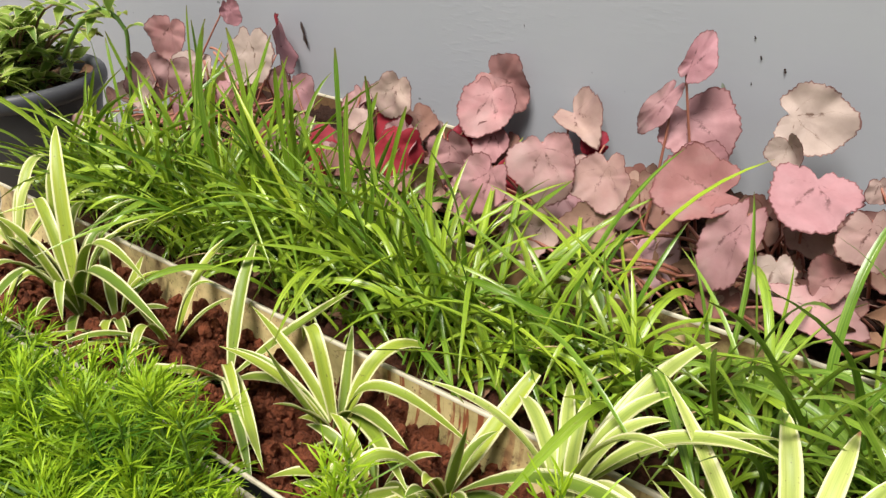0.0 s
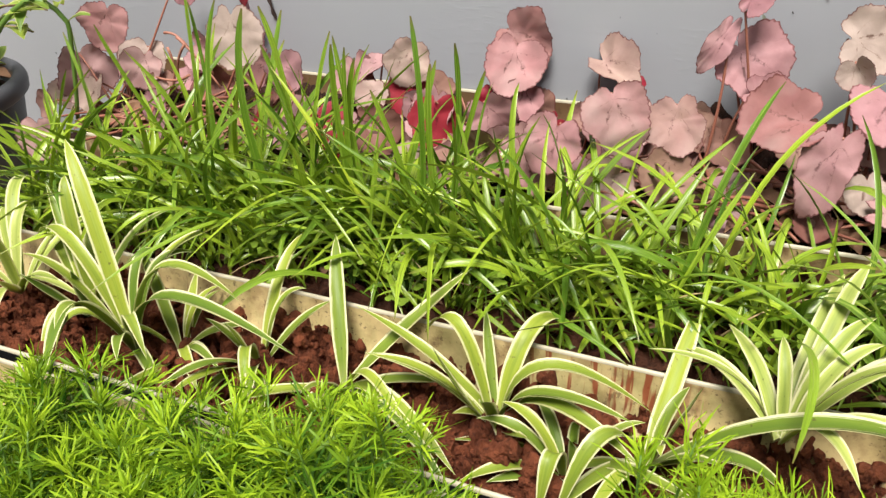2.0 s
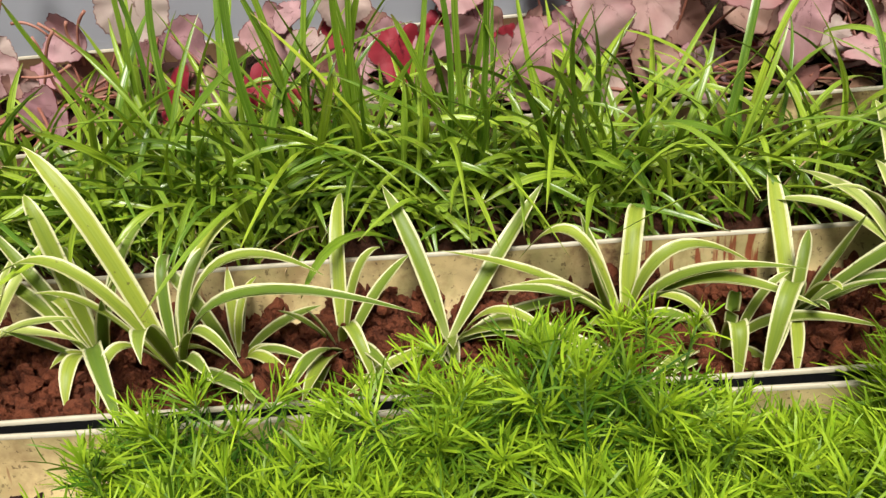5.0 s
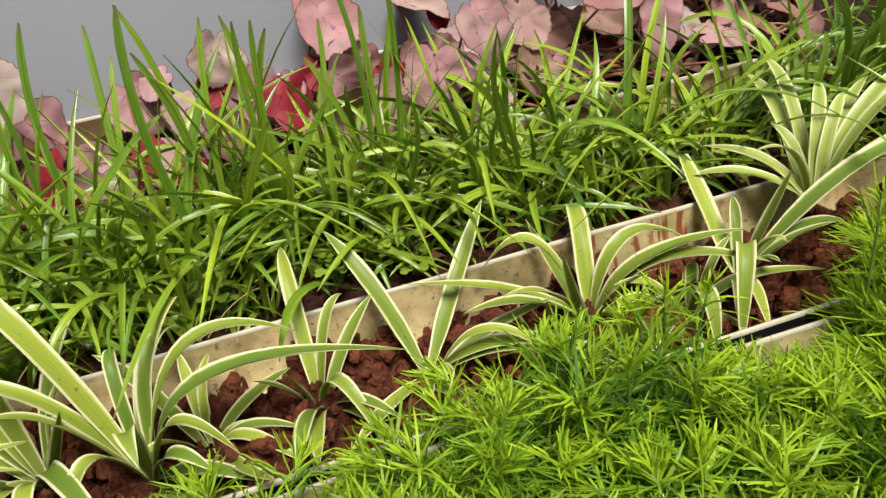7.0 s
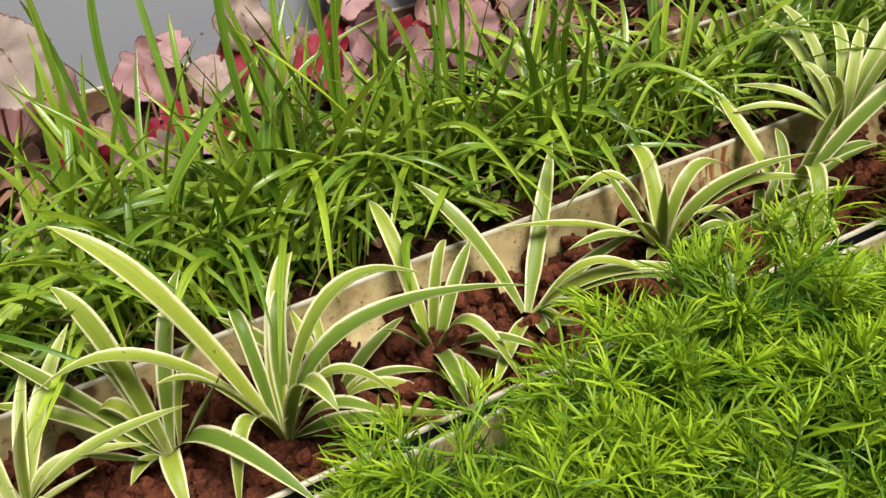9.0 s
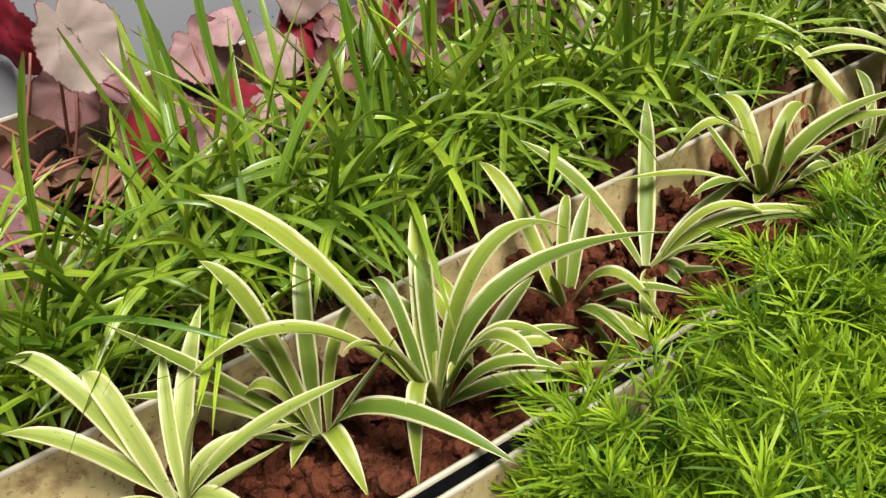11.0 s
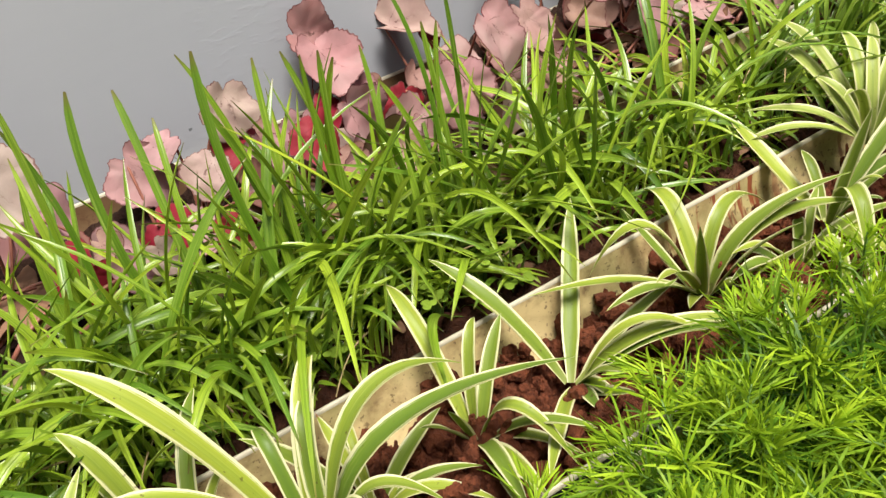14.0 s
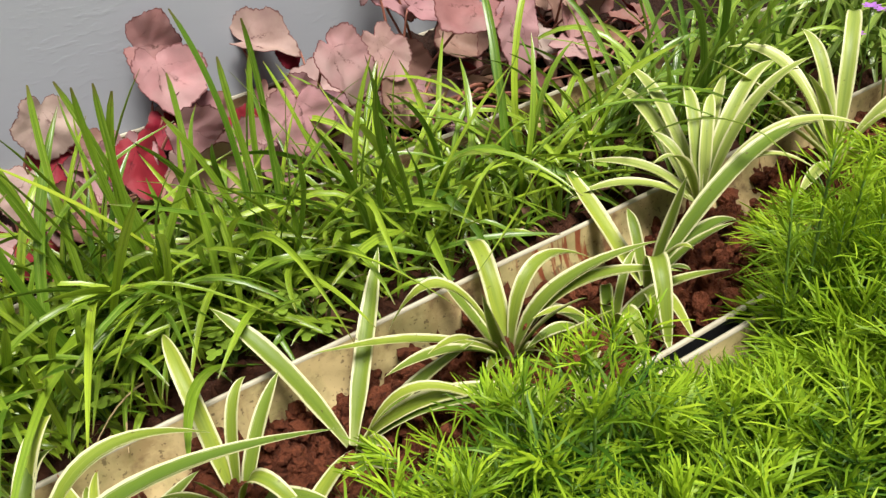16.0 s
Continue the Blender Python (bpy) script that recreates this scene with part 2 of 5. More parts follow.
def soil_mat(name="red_soil", a=(0.062, 0.017, 0.008), b2=(0.23, 0.066, 0.028)):
    m, nt, b = mat(name, 0.9, spec=0.2)
    c = mix(nt, noise_tex(nt, 45, 6, 0.65), a, b2)
    c = mix(nt, ramp(nt, noise_tex(nt, 160, 4), (0.5, (0,)), (0.75, (0.8,))), c, tuple(0.35 * x for x in a))
    c = mix(nt, ramp(nt, noise_tex(nt, 12, 3), (0.5, (0,)), (0.8, (0.5,))), c, (0.06, 0.03, 0.02))
    nt.links.new(c, b.inputs["Base Color"])
    bump(nt, b, math_(nt, 'ADD', noise_tex(nt, 320, 5, 0.7), math_(nt, 'MULTIPLY', noise_tex(nt, 90, 4, 0.6), 1.6)), 1.0, 0.007)
    return m


def wall_mat():
    """Grey emulsion paint, brushed, with faint ripples, drips and specks."""
    m, nt, b = mat("grey_wall_paint", 0.5, spec=0.35)
    co = obj_co(nt)
    c = mix(nt, noise_tex(nt, 3, 5), (0.315, 0.333, 0.357), (0.362, 0.38, 0.405))
    mp = node(nt, "Mapping", {"Vector": co, "Scale": (9.0, 9.0, 50.0)})
    streak = noise_tex(nt, 1.0, 4, 0.6, mp.outputs[0])
    c = mix(nt, math_(nt, "MULTIPLY", streak, 0.25), c, (0.283, 0.30, 0.325))
    specks = ramp(nt, noise_tex(nt, 55, 2), (0.765, (0,)), (0.775, (1,)))
    c = mix(nt, math_(nt, "MULTIPLY", specks, 0.8), c, (0.10, 0.11, 0.11))
    nt.links.new(c, b.inputs["Base Color"])
    mp2 = node(nt, "Mapping", {"Vector": co, "Scale": (45.0, 45.0, 150.0)})
    rip = ramp(nt, noise_tex(nt, 1.0, 3, 0.5, mp2.outputs[0]), (0.5, (0,)), (0.75, (1,)))
    area = ramp(nt, noise_tex(nt, 4.5, 2), (0.46, (0,)), (0.62, (1,)))
    h = math_(nt, "ADD", math_(nt, "MULTIPLY", rip, area), math_(nt, "MULTIPLY", noise_tex(nt, 300, 2), 0.08))
    bump(nt, b, h, 0.11, 0.002)
    return m


M_SPIDER = spider_mat()
M_SPIDER_YOUNG = spider_mat("young_variegated_leaf", (0.42, 0.51, 0.10), (0.60, 0.65, 0.20))
M_GRASS = grass_mat()
M_GRASS_LONG = grass_mat("long_strap_leaf", (0.07, 0.155, 0.008), (0.22, 0.33, 0.018))
M_GRASS_PALE = grass_mat("pale_strap_leaf", (0.07, 0.16, 0.014), (0.34, 0.47, 0.05))
M_GRASS_MANY = grass_mat("strap_leaf_mass", (0.17, 0.27, 0.04), (0.46, 0.55, 0.13), per_island=True)
M_FEATHER = feather_mat()
M_STALK_GREEN = plain_mat("green_stalk", (0.08, 0.17, 0.025), (0.14, 0.25, 0.04), 60, 0.5)
M_BEG = begonia_mat("dusty_pink_leaf", ((0.47, 0.24, 0.24), (0.455, 0.235, 0.265), (0.47, 0.315, 0.28), (0.475, 0.37, 0.30), (0.39, 0.185, 0.175), (0.495, 0.30, 0.30), (0.46, 0.255, 0.27)), (0.10, 0.04, 0.032))
M_BEG_CREAM = begonia_mat("creamy_leaf", ((0.47, 0.375, 0.32), (0.45, 0.345, 0.295)), (0.12, 0.06, 0.04))
M_BEG_MAUVE = begonia_mat("mauve_pink_leaf", ((0.45, 0.225, 0.24), (0.43, 0.21, 0.24), (0.46, 0.255, 0.255)), (0.12, 0.05, 0.05))
M_BEG_BROWN = begonia_mat("brownish_pink_leaf", ((0.345, 0.16, 0.15), (0.30, 0.13, 0.125)), (0.10, 0.04, 0.032))
BEGONIA_TONES = {None: M_BEG, "cream": M_BEG_CREAM, "mauve": M_BEG_MAUVE, "brown": M_BEG_BROWN}
# Brownish low leaves, colour darkened for the shade beneath the upper ones.
M_BEG_SHADED = begonia_mat("shaded_low_leaf", ((0.25, 0.115, 0.09), (0.18, 0.075, 0.06), (0.33, 0.21, 0.155), (0.27, 0.145, 0.13)), (0.08, 0.03, 0.025), 0.12, False)
M_BEG_RED = begonia_mat("red_leaf_underside", ((0.23, 0.008, 0.024), (0.28, 0.014, 0.032), (0.28, 0.035, 0.035)), (0.09, 0.006, 0.012), 0.22, False)
M_STALK = plain_mat("ruddy_stalk", (0.22, 0.075, 0.05), (0.38, 0.16, 0.105), 80, 0.45)
M_STALK_PALE = plain_mat("pale_pink_stalk", (0.28, 0.11, 0.07), (0.42, 0.20, 0.14), 60, 0.5)
M_DRY = plain_mat("dry_leaf", (0.15, 0.075, 0.04), (0.29, 0.16, 0.09), 60, 0.8)
M_PVC = pvc_mat()
M_PVC_RUST = pvc_mat("rust_streaked_pipe", dirt=0.16, rust=(-0.50, -0.38))
M_PVC_SOILED = pvc_mat("soil_smeared_pipe", 0.62)
M_PVC_DIRTY = pvc_mat("soil_caked_pipe", 1.2)
M_RIM = plain_mat("cut_white_plastic_edge", (0.42, 0.38, 0.27), (0.60, 0.55, 0.42), 60, 0.4, 0.1, 0.0005)
M_SOIL = soil_mat()
M_CRUMB = soil_mat("red_soil_crumb", (0.09, 0.024, 0.011), (0.32, 0.096, 0.042))
M_BROWN_SOIL = soil_mat("brown_soil", (0.032, 0.012, 0.006), (0.14, 0.050, 0.025))
M_DARK_SOIL = soil_mat("dark_soil", (0.020, 0.010, 0.007), (0.065, 0.030, 0.019))
M_WALL = wall_mat()
M_GROUND = plain_mat("stained_concrete", (0.20, 0.16, 0.12), (0.34, 0.29, 0.23), 9, 0.85, 0.6, 0.004)
M_POT = plain_mat("charcoal_plastic", (0.045, 0.048, 0.055), (0.07, 0.074, 0.082), 30, 0.42, 0.1, 0.001, fine=400)
# Near-black colour for the outer faces of the trough pipes.
M_BLACK = plain_mat("black_pipe_outside", (0.008, 0.008, 0.009), (0.014, 0.014, 0.016), 40, 0.5)


# ---- mesh tools ----
def part(name, bm, material, parent=None, label=""):
    """Links a bmesh as one mesh object under a thing or a part."""
    me = bpy.data.meshes.new(name)
    bm.to_mesh(me)
    bm.free()
    for mm in material if isinstance(material, (list, tuple)) else (material,):
        me.materials.append(mm)
    ob = new(name, me)
    if parent:
        ob.parent = parent
    if label:
        tagged(ob, label)
    return ob


def thing(name, label, category, group="", at=(0, 0, 0)):
    ob = new(name)
    ob.empty_display_size = 0.02
    ob.location = at
    return tagged(ob, label, category, group)


def bezier(p0, p1, p2, n):
    return [(1 - t) ** 2 * p0 + 2 * t * (1 - t) * p1 + t * t * p2 for t in (i / n for i in range(n + 1))]


def strap(bm, pts, width, shape, fold=0.25, twist=0.0, thick=0.0, up=Vector((0, 0, 1)), across=2, wave=0.0):
    """A strap-shaped leaf along pts; shape(t) gives its relative width; fold sinks its midrib. UV: along, across."""
    uv = bm.loops.layers.uv.verify()
    n = len(pts) - 1
    top, low = [], []
    for i, p in enumerate(pts):
        t = i / n
        d = (pts[min(i + 1, n)] - pts[max(i - 1, 0)]).normalized()
        side = d.cross(up)
        if side.length < 0.08:
            side = d.cross(Vector((0.6, 0.8, 0)))
        side.normalize()
        side = Matrix.Rotation(twist * t, 3, d) @ side
        nrm = side.cross(d).normalized()
        w = 0.5 * width * shape(t)
        row = []
        for k in range(across * 2 + 1):
            s = k / across - 1
            row.append(bm.verts.new(p + side * (w * s) + nrm * (w * (fold * (abs(s) ** 1.4 - 0.5) + wave * math.sin(9 * t + 2.2 * s) * abs(s)))))
        top.append(row)
        if thick:
            low.append([bm.verts.new(p + side * (w * s) - nrm * (thick * shape(t) + w * fold * 0.5 * (1 - 2 * abs(s)))) for s in (-1, 0, 1)])
    m = across * 2
    for i in range(n):
        for k in range(m):
            f = bm.faces.new((top[i][k], top[i][k + 1], top[i + 1][k + 1], top[i + 1][k]))
            f.smooth = True
            for l, (a, b) in zip(f.loops, ((i, k), (i, k + 1), (i + 1, k + 1), (i + 1, k))):
                l[uv].uv = (a / n, b / m)
        if thick:
            for k in range(2):
                f = bm.faces.new((low[i][k], low[i + 1][k], low[i + 1][k + 1], low[i][k + 1]))
                f.smooth = True
                for l, (a, b) in zip(f.loops, ((i, k), (i + 1, k), (i + 1, k + 1), (i, k + 1))):
                    l[uv].uv = (a / n, b / 2)


def tube(bm, pts, r0, r1, sides=7):
    """A tapered round stalk along pts, closed at its ends."""
    n = len(pts) - 1
    rings = []
    ref = Vector((0.31, 0.17, 0.93))
    for i, p in enumerate(pts):
        d = (pts[min(i + 1, n)] - pts[max(i - 1, 0)]).normalized()
        a = d.cross(ref)
        if a.length < 0.1:
            a = d.cross(Vector((1, 0, 0)))
        a.normalize()
        b = d.cross(a)
        r = r0 + (r1 - r0) * i / n
        rings.append([bm.verts.new(p + (a * math.cos(q) + b * math.sin(q)) * r) for q in (2 * math.pi * k / sides for k in range(sides))])
    for i in range(n):
        for k in range(sides):
            f = bm.faces.new((rings[i][k], rings[i][(k + 1) % sides], rings[i + 1][(k + 1) % sides], rings[i + 1][k]))
            f.smooth = True
    bm.faces.new(list(reversed(rings[0])))
    bm.faces.new(rings[-1])


def lathe(bm, profile, sides=48, at=(0, 0, 0)):
    rings = [[bm.verts.new((at[0] + r * math.cos(2 * math.pi * k / sides), at[1] + r * math.sin(2 * math.pi * k / sides), at[2] + z)) for k in range(sides)] for r, z in profile]
    for a, b in zip(rings, rings[1:]):
        for k in range(sides):
            f = bm.faces.new((a[k], a[(k + 1) % sides], b[(k + 1) % sides], b[k]))
            f.smooth = True
    return rings


def box(bm, lo, hi):
    m = Matrix.Translation([(a + b) / 2 for a, b in zip(lo, hi)]) @ Matrix.Diagonal((*[b - a for a, b in zip(lo, hi)], 1))
    bmesh.ops.create_cube(bm, size=1, matrix=m)


# ---- wall, ground, troughs ----
WALL_Y = 0.448
bm = bmesh.new()
box(bm, (-6.2, WALL_Y, -0.3), (6.2, WALL_Y + 0.15, 3.2))
tagged(part("wall_north", bm, M_WALL), "smooth grey painted wall with faint brush ripples", "wall", kind="structure")

bm = bmesh.new()
GROUND_Z = -0.13
bmesh.ops.create_grid(bm, x_segments=60, y_segments=60, size=6)
for v in bm.verts:
    v.co.y -= 5.5
    v.co.z = GROUND_Z + 0.004 * noise.noise(v.co * 3)
tagged(part("ground", bm, M_GROUND), "stained bare concrete ground under the troughs", "ground", kind="structure")


def trough(name, x0, x1, back, front, depth, label, wall=0.0027, inside=None):
    """A cut pipe laid on its side as an open channel; back and front give (y, z) of its two rims."""
    ob = thing(name, label, "planter", "troughs along the wall", ((x0 + x1) / 2, (back[0] + front[0]) / 2, 0))
    yc, zc = (back[0] + front[0]) / 2, (back[1] + front[1]) / 2
    ry = (back[0] - front[0]) / 2
    bm, rim = bmesh.new(), bmesh.new()
    n = 22
    def ring(x, inset):
        out = []
        for k in range(n + 1):
            a = math.pi * k / n
            y = yc + (ry - inset) * math.cos(a)
            z = zc - (depth - inset) * math.sin(a) ** 0.8 + (back[1] - front[1]) / 2 * math.cos(a)
            out.append(Vector((x - ob.location.x, y - ob.location.y, z)))
        return out
    xs = [x0 + (x1 - x0) * i / 40 for i in range(41)]
    inn = [[bm.verts.new(p) for p in ring(x, wall)] for x in xs]
    out = [[bm.verts.new(p) for p in ring(x, 0)] for x in xs]
    for i in range(40):
        for k in range(n):
            bm.faces.new((inn[i][k], inn[i][k + 1], inn[i + 1][k + 1], inn[i + 1][k])).smooth = True
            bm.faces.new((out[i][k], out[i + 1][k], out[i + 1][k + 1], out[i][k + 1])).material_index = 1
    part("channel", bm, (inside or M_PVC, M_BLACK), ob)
    for k, s in ((0, "back"), (n, "front")):
        e = bmesh.new()
        pts = [ring(x, wall / 2)[k] + Vector((0, 0, 0.0004 + 0.0012 * noise.noise(Vector((x * 7, k, 0))))) for x in xs]
        rows = [[e.verts.new(p + Vector((0, dy, dz))) for dy, dz in ((-wall / 2 - 0.0003, -0.003), (-wall / 2 - 0.0003, 0.0004), (0, 0.0010), (wall / 2 + 0.0003, 0.0004), (wall / 2 + 0.0003, -0.003))] for p in pts]
        for a, b in zip(rows, rows[1:]):
            for j in range(4):
                e.faces.new((a[j], b[j], b[j + 1], a[j + 1])).smooth = True
        part("rim", e, M_RIM, ob, "cut white plastic edge")
    for x in (x0, x1):
        e = bmesh.new()
        a, b = ring(x, -0.0003), ring(x, wall + 0.0003)
        sg = -1 if x == x0 else 1
        va = [[e.verts.new(p + Vector((sg * dx, 0, 0))) for p in q] for q, dx in ((a, -0.002), (a, 0.0006), (b, 0.0006), (b, -0.002))]
        for q, w in zip(va, va[1:]):
            for k in range(n):
                e.faces.new((q[k], q[k + 1], w[k + 1], w[k]))
        part("cut_end", e, M_RIM, ob, "cut white plastic edge")
    return ob


X_END = 1.9
trough("trough", -0.765, X_END, (0.4455, 0.066), (0.214, 0.012), 0.10, "cream plastic pipe planter, soil-caked, against the wall", inside=M_PVC_DIRTY)
trough("trough", -0.675, X_END, (0.2, 0.038), (0.012, -0.014), 0.09, "cream plastic pipe cut open as a planter, full of grassy leaves", inside=M_PVC_SOILED)
trough("trough", -0.72, X_END, (0.0, 0.0), (-0.186, -0.002), 0.09, "cream plastic pipe planter stained with soil and rust runs", inside=M_PVC_RUST)
trough("trough", -0.80, X_END, (-0.1965, -0.004), (-0.389, -0.008), 0.09, "cream plastic pipe cut open as a planter, overgrown with feathery plants")


def relief(x, y, rough):
    """Height of clods and crumbs over the even bed."""
    q = Vector((x, y, 0.3)) + 0.012 * Vector((noise.noise(Vector((x, y, 3)) * 45), noise.noise(Vector((x, y, 7)) * 45), 0))
    big, small = noise.voronoi(q * 42)[0][0], noise.voronoi(q * 120)[0][0]
    return rough * (0.8 * noise.noise(q * 14) + 0.75 * (0.6 - (big / 0.6) ** 2) + 0.35 * (0.6 - (small / 0.6) ** 2) + 0.22 * noise.noise(q * 95) + 0.14 * noise.noise(q * 280))


def soil(name, x0, x1, y0, y1, height, step, rough, material, label):
    """A lumpy bed of soil: height(x, y) and clods of the given roughness."""
    nx, ny = round((x1 - x0) / step), max(6, round((y1 - y0) / step))
    xs = [x0 + (x1 - x0) * i / nx for i in range(nx + 1)]
    ys = [y0 + (y1 - y0) * j / ny for j in range(ny + 1)]
    verts = []
    for x in xs:
        for y in ys:
            z = height(x, y) + relief(x, y, rough)
            verts.append((x, y, z))
    m = ny + 1
    faces = [(i * m + j, (i + 1) * m + j, (i + 1) * m + j + 1, i * m + j + 1) for i in range(nx) for j in range(ny)]
    me = bpy.data.meshes.new(name)
    me.from_pydata(verts, [], faces)
    me.materials.append(material)
    for f in me.polygons:
        f.use_smooth = True
    return tagged(new(name, me), label, "soil", kind="stuff")


SPIDER_BED = lambda x, y: -0.042 - 0.10 * max(0.0, y + 0.05) - 0.03 * max(0.0, min(1.0, (-0.52 - x) / 0.12))
soil("soil", -0.70, 0.72, -0.180, -0.006, SPIDER_BED, 0.0019, 0.030, M_SOIL, "crumbly reddish-brown soil in clods")
soil("soil", 0.72, 1.85, -0.180, -0.006, SPIDER_BED, 0.006, 0.018, M_SOIL, "reddish-brown soil farther down the trough")
soil("soil", -0.665, 1.85, 0.018, 0.192, lambda x, y: -0.022 + 0.16 * max(0.0, y - 0.03) - (0.2 - 0.35 * max(0.0, min(1.0, (x - 0.1) / 0.1))) * max(0.0, y - 0.13), 0.004, 0.016, M_BROWN_SOIL, "brown soil between grassy leaves")
soil("soil", -0.76, 1.85, 0.220, 0.440, lambda x, y: 0.002 + (0.30 + 0.28 * max(0.0, min(1.0, (x - 0.06) / 0.08))) * max(0.0, y - 0.31), 0.006, 0.016, M_DARK_SOIL, "dark crumbly soil littered with dry leaves")
soil("soil", -0.79, 1.85, -0.385, -0.207, lambda x, y: -0.055, 0.008, 0.012, M_DARK_SOIL, "dark soil under feathery plants")


# ---- spider plants ----
def spider_shape(t):
    return min(1.0, 0.42 + 2.6 * t) * max(0.02, 1 - max(0.0, (t - 0.5) / 0.5) ** 2.4)


def torn_shape(t):
    """A leaf that has lost its tip."""
    return min(1.0, 0.42 + 2.6 * t) * (1 - 0.35 * max(0.0, (t - 0.6) / 0.4) ** 2)


ROOTS = []


def spider_plant(x, y, z, leaves, label):
    """Leaves as (azimuth, reach, rise of the tip, forward share and height of the bow, width in mm)."""
    ob = thing("spider_plant", label, "plant", "spider plants in the trough", (x, y, z))
    ROOTS.append((x, y))
    rng = random.Random(round(1000 * x))
    material = M_SPIDER_YOUNG if x > 0.25 or x < -0.5 else M_SPIDER
    young = []
    while len(leaves) + len(young) < 11 and x < 0.7 and len(young) < 3:
        reach = rng.uniform(0.045, 0.085)
        young.append((rng.uniform(-180, 180), reach, rng.uniform(0.005, 0.06), rng.uniform(0.35, 0.6), rng.uniform(0.03, 0.06), rng.uniform(9, 14)))
    while x > 0.25 and len(leaves) + len(young) < 13:
        reach = rng.uniform(0.07, 0.15)
        young.append((rng.uniform(-180, 180), reach, rng.uniform(0.03, 0.13), rng.uniform(0.3, 0.6), rng.uniform(0.07, 0.13), rng.uniform(13, 19)))
    for az, reach, rise, fwd, bow, wide in leaves + young:
        a = radians(az)
        d = Vector((math.cos(a), math.sin(a), 0))
        p0 = d * 0.004 + Vector((rng.uniform(-1, 1), rng.uniform(-1, 1), 0)) * 0.003 - Vector((0, 0, 0.012))
        p1, p2 = d * reach * fwd + Vector((0, 0, bow)), d * reach + Vector((0, 0, rise))
        bm = bmesh.new()
        strap(bm, bezier(p0, p1, p2, 16), abs(wide) * 0.9 / 1000, spider_shape if wide > 0 else torn_shape, 0.32, rng.uniform(-0.25, 0.25), 0.0007, wave=0.11)
        part("leaf", bm, material, ob)
    return ob


spider_plant(-0.341, -0.101, -0.030, [
    (142, 0.13, 0.186, 0.46, 0.166, 20),
    (59, 0.1, 0.095, 0.35, 0.1, -19),
    (6, 0.146, 0.075, 0.33, 0.172, 18),
    (-4, 0.225, 0.052, 0.13, 0.136, 22),
    (-153, 0.08, 0.117, 0.47, 0.109, 16),
    (-75, 0.102, 0.093, 0.6, 0.138, 17),
    (-35, 0.099, 0.038, 0.47, 0.113, 14),
    (-50, 0.099, 0.047, 0.47, 0.068, 14),
    (-34, 0.107, 0.008, 0.49, 0.026, 15),
    (-130, 0.081, -0.005, 0.5, 0.114, 15),
    (94, 0.074, 0.066, 0.45, 0.116, 13),
    (162, 0.171, 0.07, 0.39, 0.159, 17),
    (57, 0.088, 0.075, 0.4, 0.116, 16),
], "large spider plant with dark green cream-edged arching leaves")
spider_plant(-0.424, -0.071, -0.033, [
    (126, 0.057, 0.145, 0.32, 0.143, 18),
    (62, 0.116, 0.087, 0.48, 0.099, 16),
    (152, 0.131, 0.057, 0.45, 0.056, 16),
    (-90, 0.079, 0.001, 0.47, 0.059, 17),
    (-60, 0.164, 0.034, 0.3, 0.089, 18),
    (-44, 0.075, 0.099, 0.51, 0.042, 15),
    (145, 0.125, 0.112, 0.43, 0.052, 15),
    (10, 0.056, 0.087, 0.42, 0.082, 14),
    (116, 0.078, 0.071, 0.47, 0.096, 15),
    (147, 0.047, 0.038, 0.46, 0.075, 14),
    (-140, 0.043, 0.006, 0.45, 0.024, 14),
    (-146, 0.063, 0.061, 0.47, 0.02, 15),
], "cream-edged spider plant with wide lime-green leaves")
spider_plant(-0.531, -0.076, -0.016, [
    (52, 0.113, 0.068, 0.44, 0.05, 16),
    (106, 0.072, 0.069, 0.48, 0.097, 17),
    (120, 0.14, 0.061, 0.46, 0.145, 17),
    (138, 0.11, 0.048, 0.51, 0.066, 17),
    (4, 0.096, -0.007, 0.24, 0.04, 16),
    (-18, 0.14, 0.061, 0.35, 0.047, 16),
    (-43, 0.093, 0.059, 0.46, 0.019, 14),
    (-39, 0.051, 0.099, 0.46, 0.052, 13),
    (-60, 0.09, 0.0, 0.4, 0.04, 14),
], "pale cream-edged spider plant with broad drooping leaves")
spider_plant(-0.293, -0.082, -0.035, [
    (148, 0.078, 0.083, 0.42, 0.061, 15),
    (97, 0.058, 0.055, 0.5, 0.028, 13),
    (17, 0.084, 0.026, 0.49, 0.026, 15),
    (-67, 0.148, 0.069, 0.49, 0.019, 13),
    (-41, 0.097, 0.002, 0.45, 0.042, 13),
    (-23, 0.086, 0.009, 0.46, 0.031, 13),
    (-13, 0.051, 0.006, 0.45, 0.016, 11),
], "young spider plant with narrow cream-edged leaves")
spider_plant(-0.197, -0.075, -0.039, [
    (89, 0.117, 0.089, 0.53, 0.102, 16),
    (34, 0.082, 0.06, 0.56, 0.05, 15),
    (-95, 0.121, 0.048, 0.48, 0.046, 16),
    (-102, 0.122, 0.048, 0.41, 0.057, 15),
    (-100, 0.091, 0.005, 0.46, 0.029, 13),
    (-57, 0.105, 0.037, 0.48, 0.051, 13),
    (-53, 0.09, -0.002, 0.42, 0.029, 13),
    (-62, 0.089, 0.002, 0.44, 0.104, 14),
    (46, 0.062, 0.071, 0.47, 0.092, 12),
    (-148, 0.026, 0.053, 0.47, 0.03, 12),
    (-165, 0.048, 0.052, 0.47, 0.036, 12),
], "young spider plant with thin upright cream-edged leaves")
